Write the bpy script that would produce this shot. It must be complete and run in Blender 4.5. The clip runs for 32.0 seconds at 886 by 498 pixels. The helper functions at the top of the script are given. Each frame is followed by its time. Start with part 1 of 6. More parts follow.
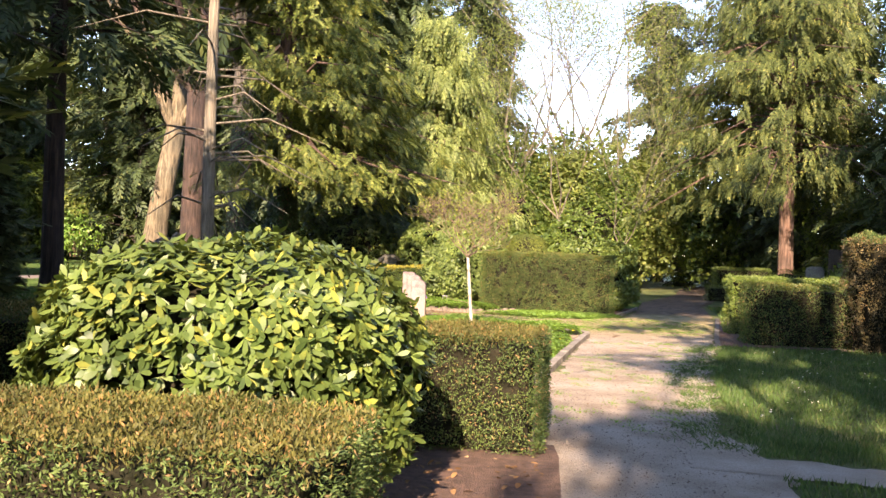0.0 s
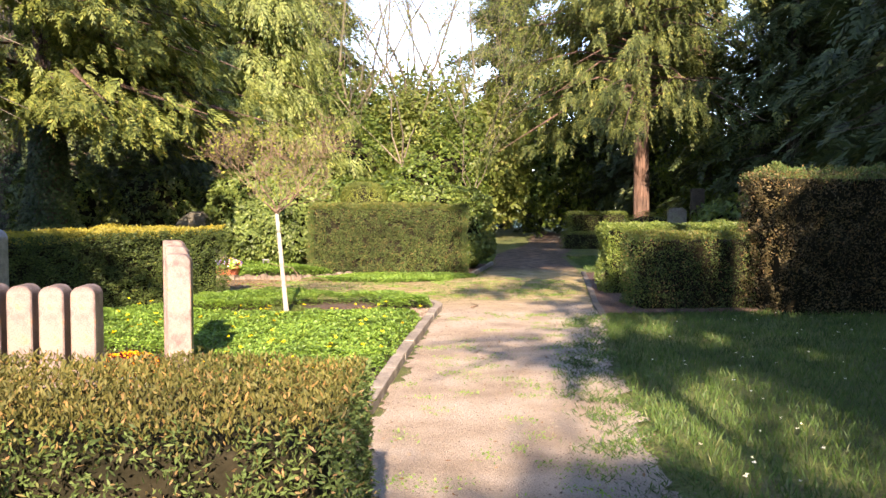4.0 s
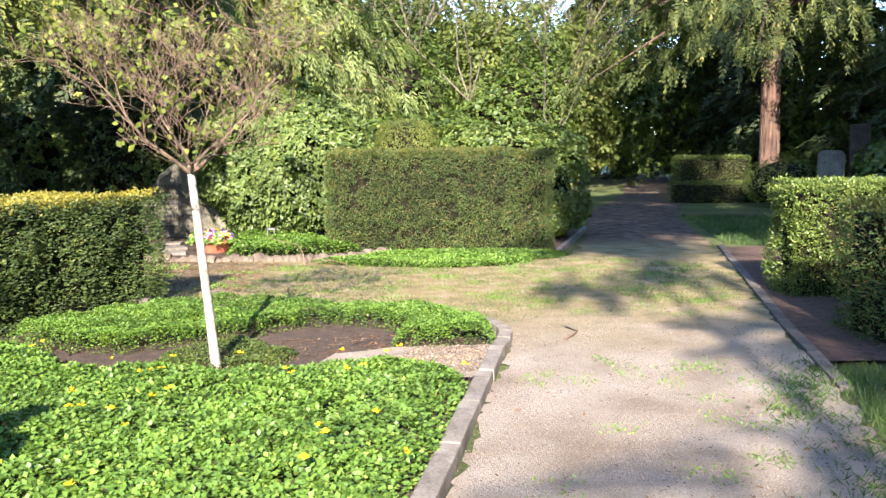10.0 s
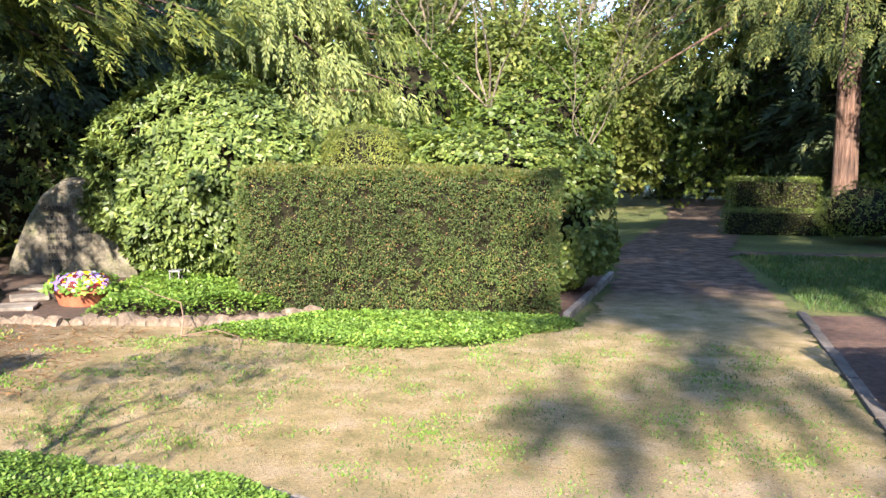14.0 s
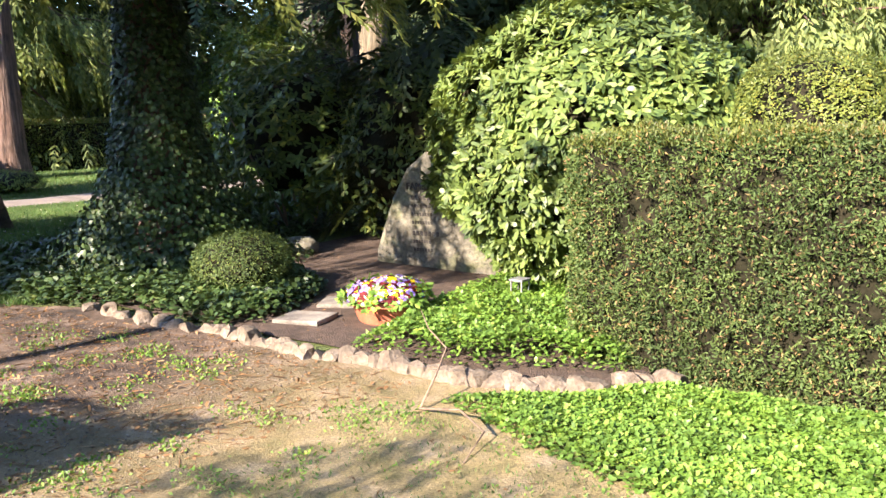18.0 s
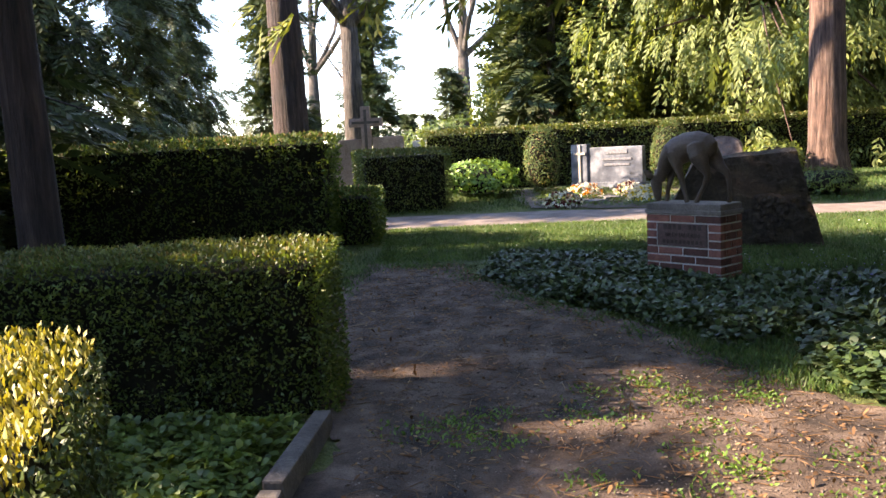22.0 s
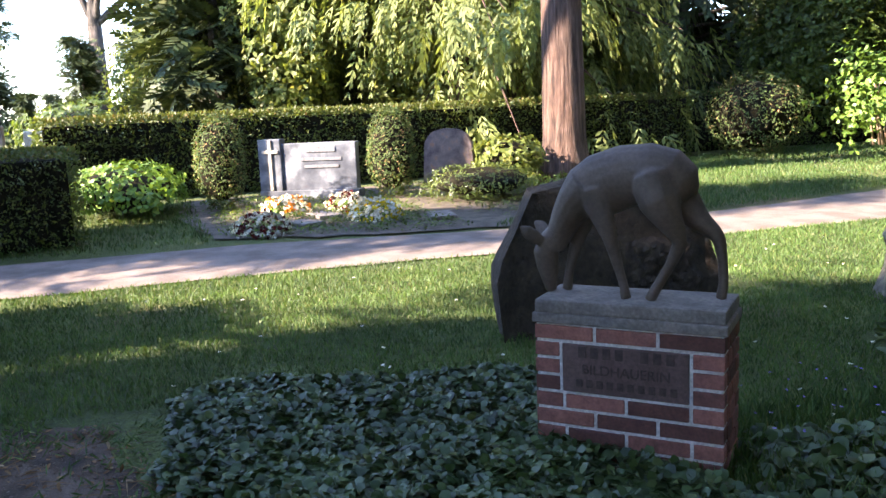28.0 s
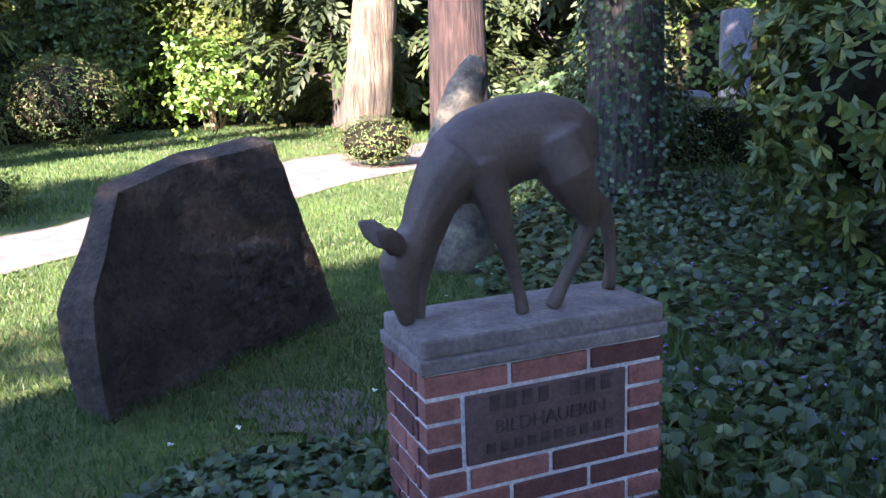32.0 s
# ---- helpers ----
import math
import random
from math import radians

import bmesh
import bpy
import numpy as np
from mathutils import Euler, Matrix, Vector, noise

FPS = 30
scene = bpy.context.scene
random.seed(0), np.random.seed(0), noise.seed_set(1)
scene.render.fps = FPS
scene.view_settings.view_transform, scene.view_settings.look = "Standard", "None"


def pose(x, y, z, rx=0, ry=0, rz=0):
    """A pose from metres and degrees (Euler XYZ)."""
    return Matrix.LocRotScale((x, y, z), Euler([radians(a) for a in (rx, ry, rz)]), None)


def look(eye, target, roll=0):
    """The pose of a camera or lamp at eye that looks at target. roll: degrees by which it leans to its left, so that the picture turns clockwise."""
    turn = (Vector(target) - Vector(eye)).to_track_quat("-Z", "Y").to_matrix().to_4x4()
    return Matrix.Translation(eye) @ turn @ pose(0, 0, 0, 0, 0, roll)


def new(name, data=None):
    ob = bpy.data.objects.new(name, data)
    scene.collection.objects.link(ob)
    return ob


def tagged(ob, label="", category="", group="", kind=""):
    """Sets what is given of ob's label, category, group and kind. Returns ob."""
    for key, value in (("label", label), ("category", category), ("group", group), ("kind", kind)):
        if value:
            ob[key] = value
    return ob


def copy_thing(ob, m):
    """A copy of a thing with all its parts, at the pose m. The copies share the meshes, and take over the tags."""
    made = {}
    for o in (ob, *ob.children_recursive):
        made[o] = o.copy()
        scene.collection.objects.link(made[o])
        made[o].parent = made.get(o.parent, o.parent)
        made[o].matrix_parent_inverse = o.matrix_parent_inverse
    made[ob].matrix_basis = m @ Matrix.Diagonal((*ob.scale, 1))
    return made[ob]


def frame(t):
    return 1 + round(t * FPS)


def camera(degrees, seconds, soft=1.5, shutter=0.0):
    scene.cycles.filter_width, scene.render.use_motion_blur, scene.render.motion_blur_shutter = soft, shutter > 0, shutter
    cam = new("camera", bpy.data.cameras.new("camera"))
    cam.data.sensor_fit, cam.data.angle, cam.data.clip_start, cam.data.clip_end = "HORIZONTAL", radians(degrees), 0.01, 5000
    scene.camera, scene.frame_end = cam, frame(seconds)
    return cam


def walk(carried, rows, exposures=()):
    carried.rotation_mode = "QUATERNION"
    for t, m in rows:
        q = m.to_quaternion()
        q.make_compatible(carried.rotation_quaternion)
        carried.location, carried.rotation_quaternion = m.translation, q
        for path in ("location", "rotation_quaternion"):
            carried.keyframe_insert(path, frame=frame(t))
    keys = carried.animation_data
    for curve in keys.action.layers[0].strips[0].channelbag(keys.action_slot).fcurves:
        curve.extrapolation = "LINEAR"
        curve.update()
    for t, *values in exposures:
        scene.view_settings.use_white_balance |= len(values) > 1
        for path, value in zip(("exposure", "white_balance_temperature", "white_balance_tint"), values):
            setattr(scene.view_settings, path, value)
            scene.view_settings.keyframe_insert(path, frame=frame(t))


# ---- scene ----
SKY, SUN = 0.125, 3.3
cam = camera(55.3, 32.0)
PATH = [
    (0, (2.674, 1.373, 1.524), (2.473, 3.363, 1.532), 2.1),
    (0.5, (2.861, 1.763, 1.49), (2.802, 3.762, 1.491), -0.1),
    (1, (2.955, 2.267, 1.422), (2.946, 4.267, 1.424), -2.3),
    (1.5, (2.973, 2.673, 1.41), (2.917, 4.672, 1.452), -0.4),
    (2, (2.912, 3.047, 1.483), (2.802, 5.044, 1.499), -0.4),
    (2.5, (2.955, 3.439, 1.478), (2.901, 5.439, 1.467), -1.0),
    (4.5, (2.902, 5.783, 1.575), (3.082, 7.772, 1.462), 0.4),
    (5, (2.908, 6.231, 1.559), (3.019, 8.226, 1.475), 0.4),
    (5.5, (2.915, 6.755, 1.568), (2.896, 8.753, 1.494), 0.0),
    (6, (2.911, 7.258, 1.585), (2.889, 9.257, 1.504), -0.5),
    (6.5, (3.06, 7.742, 1.59), (2.997, 9.74, 1.529), -0.5),
    (7, (3.122, 8.203, 1.601), (3.088, 10.201, 1.521), 0.4),
    (7.5, (3.153, 8.661, 1.6), (3.199, 10.657, 1.485), 0.5),
    (8, (3.249, 9.147, 1.596), (3.32, 11.139, 1.432), 0.7),
    (8.5, (3.253, 9.654, 1.574), (3.321, 11.644, 1.39), 0.6),
    (9, (3.313, 10.054, 1.565), (3.302, 12.046, 1.383), -0.6),
    (9.5, (3.423, 10.497, 1.599), (3.356, 12.485, 1.388), -0.8),
    (10, (3.428, 10.932, 1.609), (3.402, 12.918, 1.374), -0.5),
    (10.5, (3.548, 11.398, 1.604), (3.577, 13.386, 1.389), -0.8),
    (11, (3.658, 11.828, 1.599), (3.754, 13.811, 1.362), 0.1),
    (11.5, (3.741, 12.278, 1.611), (3.918, 14.252, 1.347), 0.6),
    (12, (3.907, 12.802, 1.606), (4.087, 14.776, 1.337), 0.7),
    (12.5, (3.996, 13.316, 1.617), (4.198, 15.288, 1.351), 0.6),
    (13, (4.103, 13.838, 1.602), (4.195, 15.816, 1.321), 0.3),
    (13.5, (4.222, 14.321, 1.625), (4.134, 16.302, 1.365), 0.8),
    (14, (4.293, 14.917, 1.689), (4.166, 16.902, 1.48), 0.6),
    (14.5, (4.456, 15.384, 1.657), (4.34, 17.369, 1.439), -0.9),
    (16.5, (4.561, 17.361, 1.714), (4.206, 19.31, 1.438), -0.0),
    (17, (4.526, 17.831, 1.745), (3.9, 19.708, 1.451), 0.8),
    (17.5, (4.483, 18.283, 1.759), (3.572, 20.029, 1.411), -0.9),
    (18, (4.632, 19.019, 1.726), (3.336, 20.511, 1.418), -1.6),
    (18.3, (4.232, 19.031, 1.697), (2.842, 20.442, 1.413), -1.9),
    (18.5, (3.966, 18.995, 1.678), (2.484, 20.307, 1.394), -2.7),
    (19, (3.682, 19.254, 1.663), (2.034, 20.349, 1.372), -3.1),
    (19.5, (3.336, 19.459, 1.673), (1.639, 20.479, 1.393), -3.8),
    (20, (3.021, 19.734, 1.645), (1.266, 20.642, 1.338), -2.7),
    (20.5, (2.696, 19.91, 1.659), (0.849, 20.622, 1.368), -2.4),
    (21, (2.329, 20.007, 1.692), (0.388, 20.435, 1.471), -2.5),
    (21.5, (1.933, 20.154, 1.689), (-0.056, 20.269, 1.513), -3.4),
    (22, (1.562, 20.224, 1.68), (-0.421, 20.146, 1.43), -3.0),
    (22.5, (1.161, 20.216, 1.728), (-0.817, 20.127, 1.448), -2.0),
    (23, (0.762, 20.251, 1.728), (-1.22, 20.355, 1.48), -2.0),
    (23.5, (0.342, 20.329, 1.732), (-1.641, 20.53, 1.561), -1.9),
    (24, (-0.16, 20.28, 1.763), (-2.099, 20.66, 1.456), -4.4),
    (24.5, (-0.55, 20.295, 1.782), (-2.525, 20.521, 1.56), -3.6),
    (25, (-0.929, 20.286, 1.756), (-2.894, 20.547, 1.489), -0.4),
    (25.5, (-1.34, 20.257, 1.802), (-3.304, 20.484, 1.499), -2.5),
    (27.5, (-3.12, 20.346, 1.829), (-5.044, 20.796, 1.519), -2.3),
    (28, (-3.513, 20.231, 1.845), (-5.357, 20.934, 1.518), -2.6),
    (28.5, (-3.956, 20.156, 1.797), (-5.7, 21.079, 1.471), -1.4),
    (29, (-4.379, 20.064, 1.795), (-6.109, 21.01, 1.463), -1.9),
    (29.5, (-4.707, 19.916, 1.819), (-6.308, 21.055, 1.441), -3.0),
    (30, (-4.986, 19.833, 1.811), (-6.376, 21.207, 1.382), -0.2),
    (30.5, (-5.288, 19.884, 1.782), (-6.48, 21.428, 1.34), -0.7),
    (31, (-5.557, 19.84, 1.782), (-6.598, 21.508, 1.418), -0.2),
    (31.2, (-5.662, 19.799, 1.781), (-6.919, 21.304, 1.386), -0.0),
    (31.5, (-5.807, 19.746, 1.775), (-6.572, 21.544, 1.349), -0.4),
    (32, (-6.0, 19.783, 1.731), (-6.652, 21.628, 1.321), -2.1),
]
walk(cam, [(t, look(eye, target, roll)) for t, eye, target, roll in PATH], [(0, 2.65, 7900, 23), (6, 2.66, 7300, 21), (10, 2.67, 6250, 14), (14, 2.76, 6500, 16), (17, 2.88, 6700, 17), (19, 3.12, 6600, 18), (20, 3.18, 7100, 20), (21, 3.08, 7800, 22), (23, 3.2, 7200, 25), (25, 3.42, 7400, 26), (28, 3.48, 6800, 23), (30.5, 3.66, 5900, 19), (32, 3.72, 6150, 34)])

from mathutils.bvhtree import BVHTree
from mathutils.geometry import delaunay_2d_cdt

# ---------------------------------------------------------------- world, sun
world = bpy.data.worlds.new("sky")
scene.world = world
world.use_nodes = True
wn = world.node_tree
sky = wn.nodes.new("ShaderNodeTexSky")
sky.sky_type = "NISHITA"
sky.sun_disc = False
sky.sun_elevation = radians(28)
sky.sun_rotation = radians(183)
sky.air_density, sky.dust_density, sky.ozone_density = 0.8, 0.0, 2.2
wn.nodes["Background"].inputs[1].default_value = SKY
wn.links.new(sky.outputs[0], wn.nodes["Background"].inputs[0])
sun = new("sun", bpy.data.lights.new("sun", "SUN"))
sun.data.energy, sun.data.angle, sun.data.color = SUN, radians(0.6), (1.0, 0.9, 0.74)
sun.matrix_world = look((0, 0, 30), (1.6, 30, 14.0))

rng = np.random.default_rng(7)


# ---------------------------------------------------------------- materials
def nodes_of(name):
    m = bpy.data.materials.new(name)
    m.use_nodes = True
    t = m.node_tree
    return m, t, t.nodes["Principled BSDF"], t.nodes["Material Output"]


def add(t, kind, **inputs):
    n = t.nodes.new(kind)
    for k, v in inputs.items():
        n.inputs[k].default_value = v
    return n


def ramp(t, fac, stops):
    n = t.nodes.new("ShaderNodeValToRGB")
    while len(n.color_ramp.elements) < len(stops):
        n.color_ramp.elements.new(0.5)
    for e, (p, c) in zip(n.color_ramp.elements, stops):
        e.position, e.color = p, (*c, 1)
    t.links.new(fac, n.inputs[0])
    return n.outputs[0]


def mix(t, fac, a, b, mode="MIX"):
    n = t.nodes.new("ShaderNodeMix")
    n.data_type, n.blend_type = "RGBA", mode
    for v, i in ((fac, 0), (a, 6), (b, 7)):
        if isinstance(v, (int, float)):
            n.inputs[i].default_value = v
        elif isinstance(v, tuple):
            n.inputs[i].default_value = (*v, 1)
        else:
            t.links.new(v, n.inputs[i])
    return n.outputs[2]


def tex(t, kind, scale, detail=3, coord="Object", rough=0.55):
    c = t.nodes.get("coords") or t.nodes.new("ShaderNodeTexCoord")
    c.name = "coords"
    n = t.nodes.new("ShaderNodeTexNoise" if kind == "noise" else "ShaderNodeTexVoronoi")
    n.inputs["Scale"].default_value = scale
    if kind == "noise":
        n.inputs["Detail"].default_value, n.inputs["Roughness"].default_value = detail, rough
    t.links.new(c.outputs[coord], n.inputs["Vector"])
    return n.outputs[0]


def bump(t, b, height, strength, dist=0.01):
    n = add(t, "ShaderNodeBump", Strength=strength, Distance=dist)
    t.links.new(height, n.inputs["Height"])
    t.links.new(n.outputs[0], b.inputs["Normal"])


def leaf_mat(name, dark, mid, light, rough=0.45, through_light=0.3, spec=0.4):
    """Leaves: every leaf its own tone, a little light passes through."""
    m, t, b, out = nodes_of(name)
    g = t.nodes.new("ShaderNodeNewGeometry")
    col = ramp(t, g.outputs["Random Per Island"], [(0.0, dark), (0.45, mid), (0.85, mid), (1.0, light)])
    big = ramp(t, tex(t, "noise", 1.3, 2), [(0.35, (0.72, 0.72, 0.72)), (0.7, (1.15, 1.12, 1.0))])
    col = mix(t, 1.0, col, big, "MULTIPLY")
    patch = ramp(t, tex(t, "noise", 9.0, 3), [(0.32, (0.62, 0.66, 0.7)), (0.5, (1.0, 1.0, 1.0)), (0.72, (1.35, 1.22, 1.05))])
    col = mix(t, 0.8, col, mix(t, 1.0, col, patch, "MULTIPLY"))
    t.links.new(col, b.inputs["Base Color"])
    b.inputs["Roughness"].default_value = rough
    b.inputs["Specular IOR Level"].default_value = spec
    tr = t.nodes.new("ShaderNodeBsdfTranslucent")
    warm = mix(t, 1.0, col, (1.25, 1.2, 0.6), "MULTIPLY")
    t.links.new(warm, tr.inputs[0])
    mx = t.nodes.new("ShaderNodeMixShader")
    mx.inputs[0].default_value = through_light
    t.links.new(b.outputs[0], mx.inputs[1])
    t.links.new(tr.outputs[0], mx.inputs[2])
    t.links.new(mx.outputs[0], out.inputs[0])
    return m


def surf(name, stops, scale=6, detail=5, rough=0.85, bscale=40, bstr=0.4, bdist=0.01, fine=0.25, per=0.0, metal=0.0):
    """A rough surface: a ramp over noise, fine grain on top, bump."""
    m, t, b, out = nodes_of(name)
    col = ramp(t, tex(t, "noise", scale, detail), stops)
    grain = ramp(t, tex(t, "noise", bscale, 2), [(0.3, (1 - fine,) * 3), (0.7, (1 + fine,) * 3)])
    col = mix(t, 1.0, col, grain, "MULTIPLY")
    if per:
        o = t.nodes.new("ShaderNodeObjectInfo")
        col = mix(t, 1.0, col, ramp(t, o.outputs["Random"], [(0, (1 - per,) * 3), (1, (1 + per,) * 3)]), "MULTIPLY")
    t.links.new(col, b.inputs["Base Color"])
    b.inputs["Roughness"].default_value = rough
    b.inputs["Metallic"].default_value = metal
    bump(t, b, tex(t, "noise", bscale, 4), bstr, bdist)
    return m


def bark_mat(name, dark, mid, light, scale=16):
    """Bark furrowed lengthwise: stretched noise, cracks, pale ridges."""
    m, t, b, out = nodes_of(name)
    c = t.nodes.new("ShaderNodeTexCoord")
    c.name = "coords"
    mp = add(t, "ShaderNodeMapping", Scale=(1.0, 1.0, 0.1))
    t.links.new(c.outputs["Object"], mp.inputs[0])
    n = add(t, "ShaderNodeTexNoise", Scale=scale, Detail=7.0, Roughness=0.65)
    t.links.new(mp.outputs[0], n.inputs["Vector"])
    col = ramp(t, n.outputs[0], [(0.34, dark), (0.5, mid), (0.68, light)])
    col = mix(t, 1.0, col, ramp(t, tex(t, "noise", 1.7, 4), [(0.35, (0.6, 0.62, 0.62)), (0.7, (1.2, 1.12, 1.05))]), "MULTIPLY")
    t.links.new(col, b.inputs["Base Color"])
    b.inputs["Roughness"].default_value = 0.9
    bump(t, b, n.outputs[0], 1.0, 0.08)
    return m


YEW = leaf_mat("yew_needles", (0.046, 0.078, 0.027), (0.122, 0.182, 0.063), (0.38, 0.23, 0.13), 0.6, 0.28, 0.2)
YEW_TOP = leaf_mat("yew_tips", (0.06, 0.08, 0.02), (0.12, 0.15, 0.036), (0.26, 0.18, 0.07), 0.5, 0.3)
GOLD_YEW = leaf_mat("golden_yew", (0.08, 0.11, 0.026), (0.16, 0.2, 0.044), (0.31, 0.29, 0.06), 0.5, 0.3)
# Golden leaves, brightened to carry the sun on a hedge top.
YELLOW = leaf_mat("golden_sunlit_tips", (0.16, 0.155, 0.022), (0.32, 0.29, 0.045), (0.45, 0.36, 0.07), 0.5, 0.3)
# Dark box leaves; they also paint the shaded sides of the golden hedge.
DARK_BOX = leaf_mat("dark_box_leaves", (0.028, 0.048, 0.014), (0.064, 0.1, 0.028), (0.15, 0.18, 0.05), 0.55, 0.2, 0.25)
BOX = leaf_mat("box_leaves", (0.055, 0.085, 0.022), (0.12, 0.17, 0.04), (0.24, 0.27, 0.07), 0.4, 0.25)
RHODO = leaf_mat("rhododendron_leaves", (0.045, 0.08, 0.022), (0.11, 0.16, 0.042), (0.27, 0.28, 0.06), 0.45, 0.2, 0.35)
BROWN_YEW = leaf_mat("brownish_yew", (0.05, 0.05, 0.022), (0.12, 0.095, 0.042), (0.24, 0.15, 0.075), 0.55, 0.2)
CLIP_TOP = leaf_mat("clipped_yew_top", (0.055, 0.065, 0.022), (0.13, 0.125, 0.04), (0.31, 0.18, 0.08), 0.6, 0.2, 0.2)
RHODO2 = leaf_mat("dull_rhododendron_leaves", (0.06, 0.1, 0.03), (0.15, 0.215, 0.062), (0.27, 0.33, 0.1), 0.45, 0.25, 0.35)
COVER = leaf_mat("ground_cover_leaves", (0.08, 0.16, 0.026), (0.165, 0.295, 0.056), (0.275, 0.375, 0.085), 0.45, 0.3)
IVY = leaf_mat("ivy_leaves", (0.02, 0.04, 0.014), (0.054, 0.096, 0.031), (0.145, 0.185, 0.07), 0.42, 0.15, 0.4)
IVY_PALE = leaf_mat("young_ivy_leaves", (0.055, 0.095, 0.022), (0.15, 0.215, 0.052), (0.3, 0.34, 0.1), 0.4, 0.25, 0.4)
SPRAY = leaf_mat("cypress_sprays", (0.06, 0.09, 0.024), (0.165, 0.205, 0.052), (0.34, 0.32, 0.09), 0.6, 0.3, 0.3)
WEEP_SPRAY = leaf_mat("weeping_sprays", (0.1, 0.14, 0.05), (0.23, 0.29, 0.1), (0.4, 0.43, 0.18), 0.6, 0.4, 0.3)
# Cypress sprays again, darker: the far tree's shade is in the leaf colour.
SHADED_SPRAY = leaf_mat("shaded_cypress_sprays", (0.04, 0.06, 0.02), (0.105, 0.135, 0.042), (0.27, 0.27, 0.085), 0.6, 0.3, 0.25)
DARK_SPRAY = leaf_mat("fir_sprays", (0.028, 0.046, 0.02), (0.06, 0.09, 0.034), (0.12, 0.14, 0.05), 0.6, 0.12, 0.3)
SPRING = leaf_mat("spring_leaves", (0.1, 0.14, 0.04), (0.18, 0.23, 0.06), (0.34, 0.33, 0.12), 0.5, 0.4, 0.3)
SPRING_TIP = leaf_mat("opening_leaves", (0.12, 0.15, 0.03), (0.23, 0.29, 0.06), (0.4, 0.4, 0.12), 0.5, 0.45, 0.3)
MIDGREEN = leaf_mat("shrub_leaves", (0.05, 0.09, 0.02), (0.11, 0.17, 0.035), (0.25, 0.3, 0.07), 0.45, 0.35)
GRASS = leaf_mat("grass_blades", (0.042, 0.085, 0.026), (0.08, 0.15, 0.042), (0.2, 0.22, 0.1), 0.5, 0.3, 0.25)
WHITE_P = leaf_mat("white_petals", (0.7, 0.68, 0.62), (0.8, 0.79, 0.74), (0.85, 0.82, 0.6), 0.6, 0.2, 0.2)
YELLOW_P = leaf_mat("yellow_petals", (0.75, 0.5, 0.01), (0.8, 0.6, 0.02), (0.85, 0.7, 0.1), 0.6, 0.2, 0.2)
RED_P = leaf_mat("red_petals", (0.05, 0.006, 0.01), (0.1, 0.01, 0.014), (0.28, 0.035, 0.022), 0.6, 0.2, 0.2)
BLUE_P = leaf_mat("violet_petals", (0.16, 0.1, 0.4), (0.27, 0.2, 0.58), (0.55, 0.5, 0.75), 0.6, 0.2, 0.2)
ORANGE_P = leaf_mat("orange_petals", (0.7, 0.2, 0.02), (0.75, 0.3, 0.03), (0.8, 0.4, 0.05), 0.6, 0.2, 0.2)
LITTER = leaf_mat("dry_leaves", (0.12, 0.06, 0.03), (0.25, 0.14, 0.07), (0.42, 0.3, 0.18), 0.8, 0.1, 0.2)

# Near-black, without sheen: paints the shade deep inside hedges and bushes.
CORE = surf("hedge_inside_shade", [(0.3, (0.008, 0.009, 0.005)), (0.7, (0.026, 0.022, 0.014))], 9)
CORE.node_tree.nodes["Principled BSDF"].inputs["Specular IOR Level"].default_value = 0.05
BARK = bark_mat("grey_bark", (0.02, 0.017, 0.014), (0.08, 0.066, 0.054), (0.16, 0.135, 0.11), 20)
PALEBARK = bark_mat("pale_spring_bark", (0.09, 0.078, 0.06), (0.2, 0.17, 0.13), (0.31, 0.27, 0.21), 20)
TANBARK = bark_mat("sunlit_tan_bark", (0.04, 0.032, 0.02), (0.15, 0.118, 0.075), (0.28, 0.23, 0.155), 12)
DARKRED = bark_mat("dark_reddish_bark", (0.012, 0.008, 0.006), (0.045, 0.026, 0.02), (0.09, 0.058, 0.045))
REDBARK = bark_mat("reddish_bark", (0.03, 0.018, 0.014), (0.12, 0.07, 0.052), (0.23, 0.155, 0.12))
WHITEBARK = surf("whitewashed_bark", [(0.3, (0.17, 0.14, 0.11)), (0.55, (0.36, 0.33, 0.28))], 18, 6, 0.85, 60, 0.5)
TWIG = surf("twig_bark", [(0.3, (0.16, 0.1, 0.06)), (0.7, (0.3, 0.21, 0.14))], 8)
YOUNGTWIG = surf("young_twig_bark", [(0.3, (0.1, 0.062, 0.042)), (0.7, (0.24, 0.165, 0.115))], 8)
TANSOIL = surf("dry_pale_soil", [(0.3, (0.07, 0.055, 0.035)), (0.7, (0.17, 0.135, 0.1))], 5, 6, 0.95, 60, 1.0, 0.02)
SOIL = surf("dark_soil", [(0.3, (0.045, 0.028, 0.02)), (0.7, (0.11, 0.07, 0.05))], 12, 6, 0.95, 70, 1.0, 0.03)
REDSOIL = surf("reddish_mulch", [(0.3, (0.06, 0.034, 0.024)), (0.7, (0.145, 0.08, 0.058))], 14, 6, 0.95, 70, 1.0, 0.03)
STONE = surf("kerb_stone", [(0.3, (0.12, 0.1, 0.082)), (0.55, (0.215, 0.185, 0.157)), (0.75, (0.3, 0.265, 0.225))], 7, 6, 0.85, 55, 0.5, 0.01, 0.2, 0.12)
FIELDSTONE = surf("rough_fieldstone", [(0.3, (0.085, 0.062, 0.044)), (0.55, (0.165, 0.127, 0.094)), (0.75, (0.24, 0.2, 0.16))], 11, 6, 0.9, 35, 0.8, 0.02, 0.2, 0.25)
DARKSTONE = surf("dark_kerb_stone", [(0.3, (0.07, 0.058, 0.048)), (0.6, (0.13, 0.11, 0.092))], 7, 6, 0.9, 45, 0.6, 0.012, 0.2, 0.15)
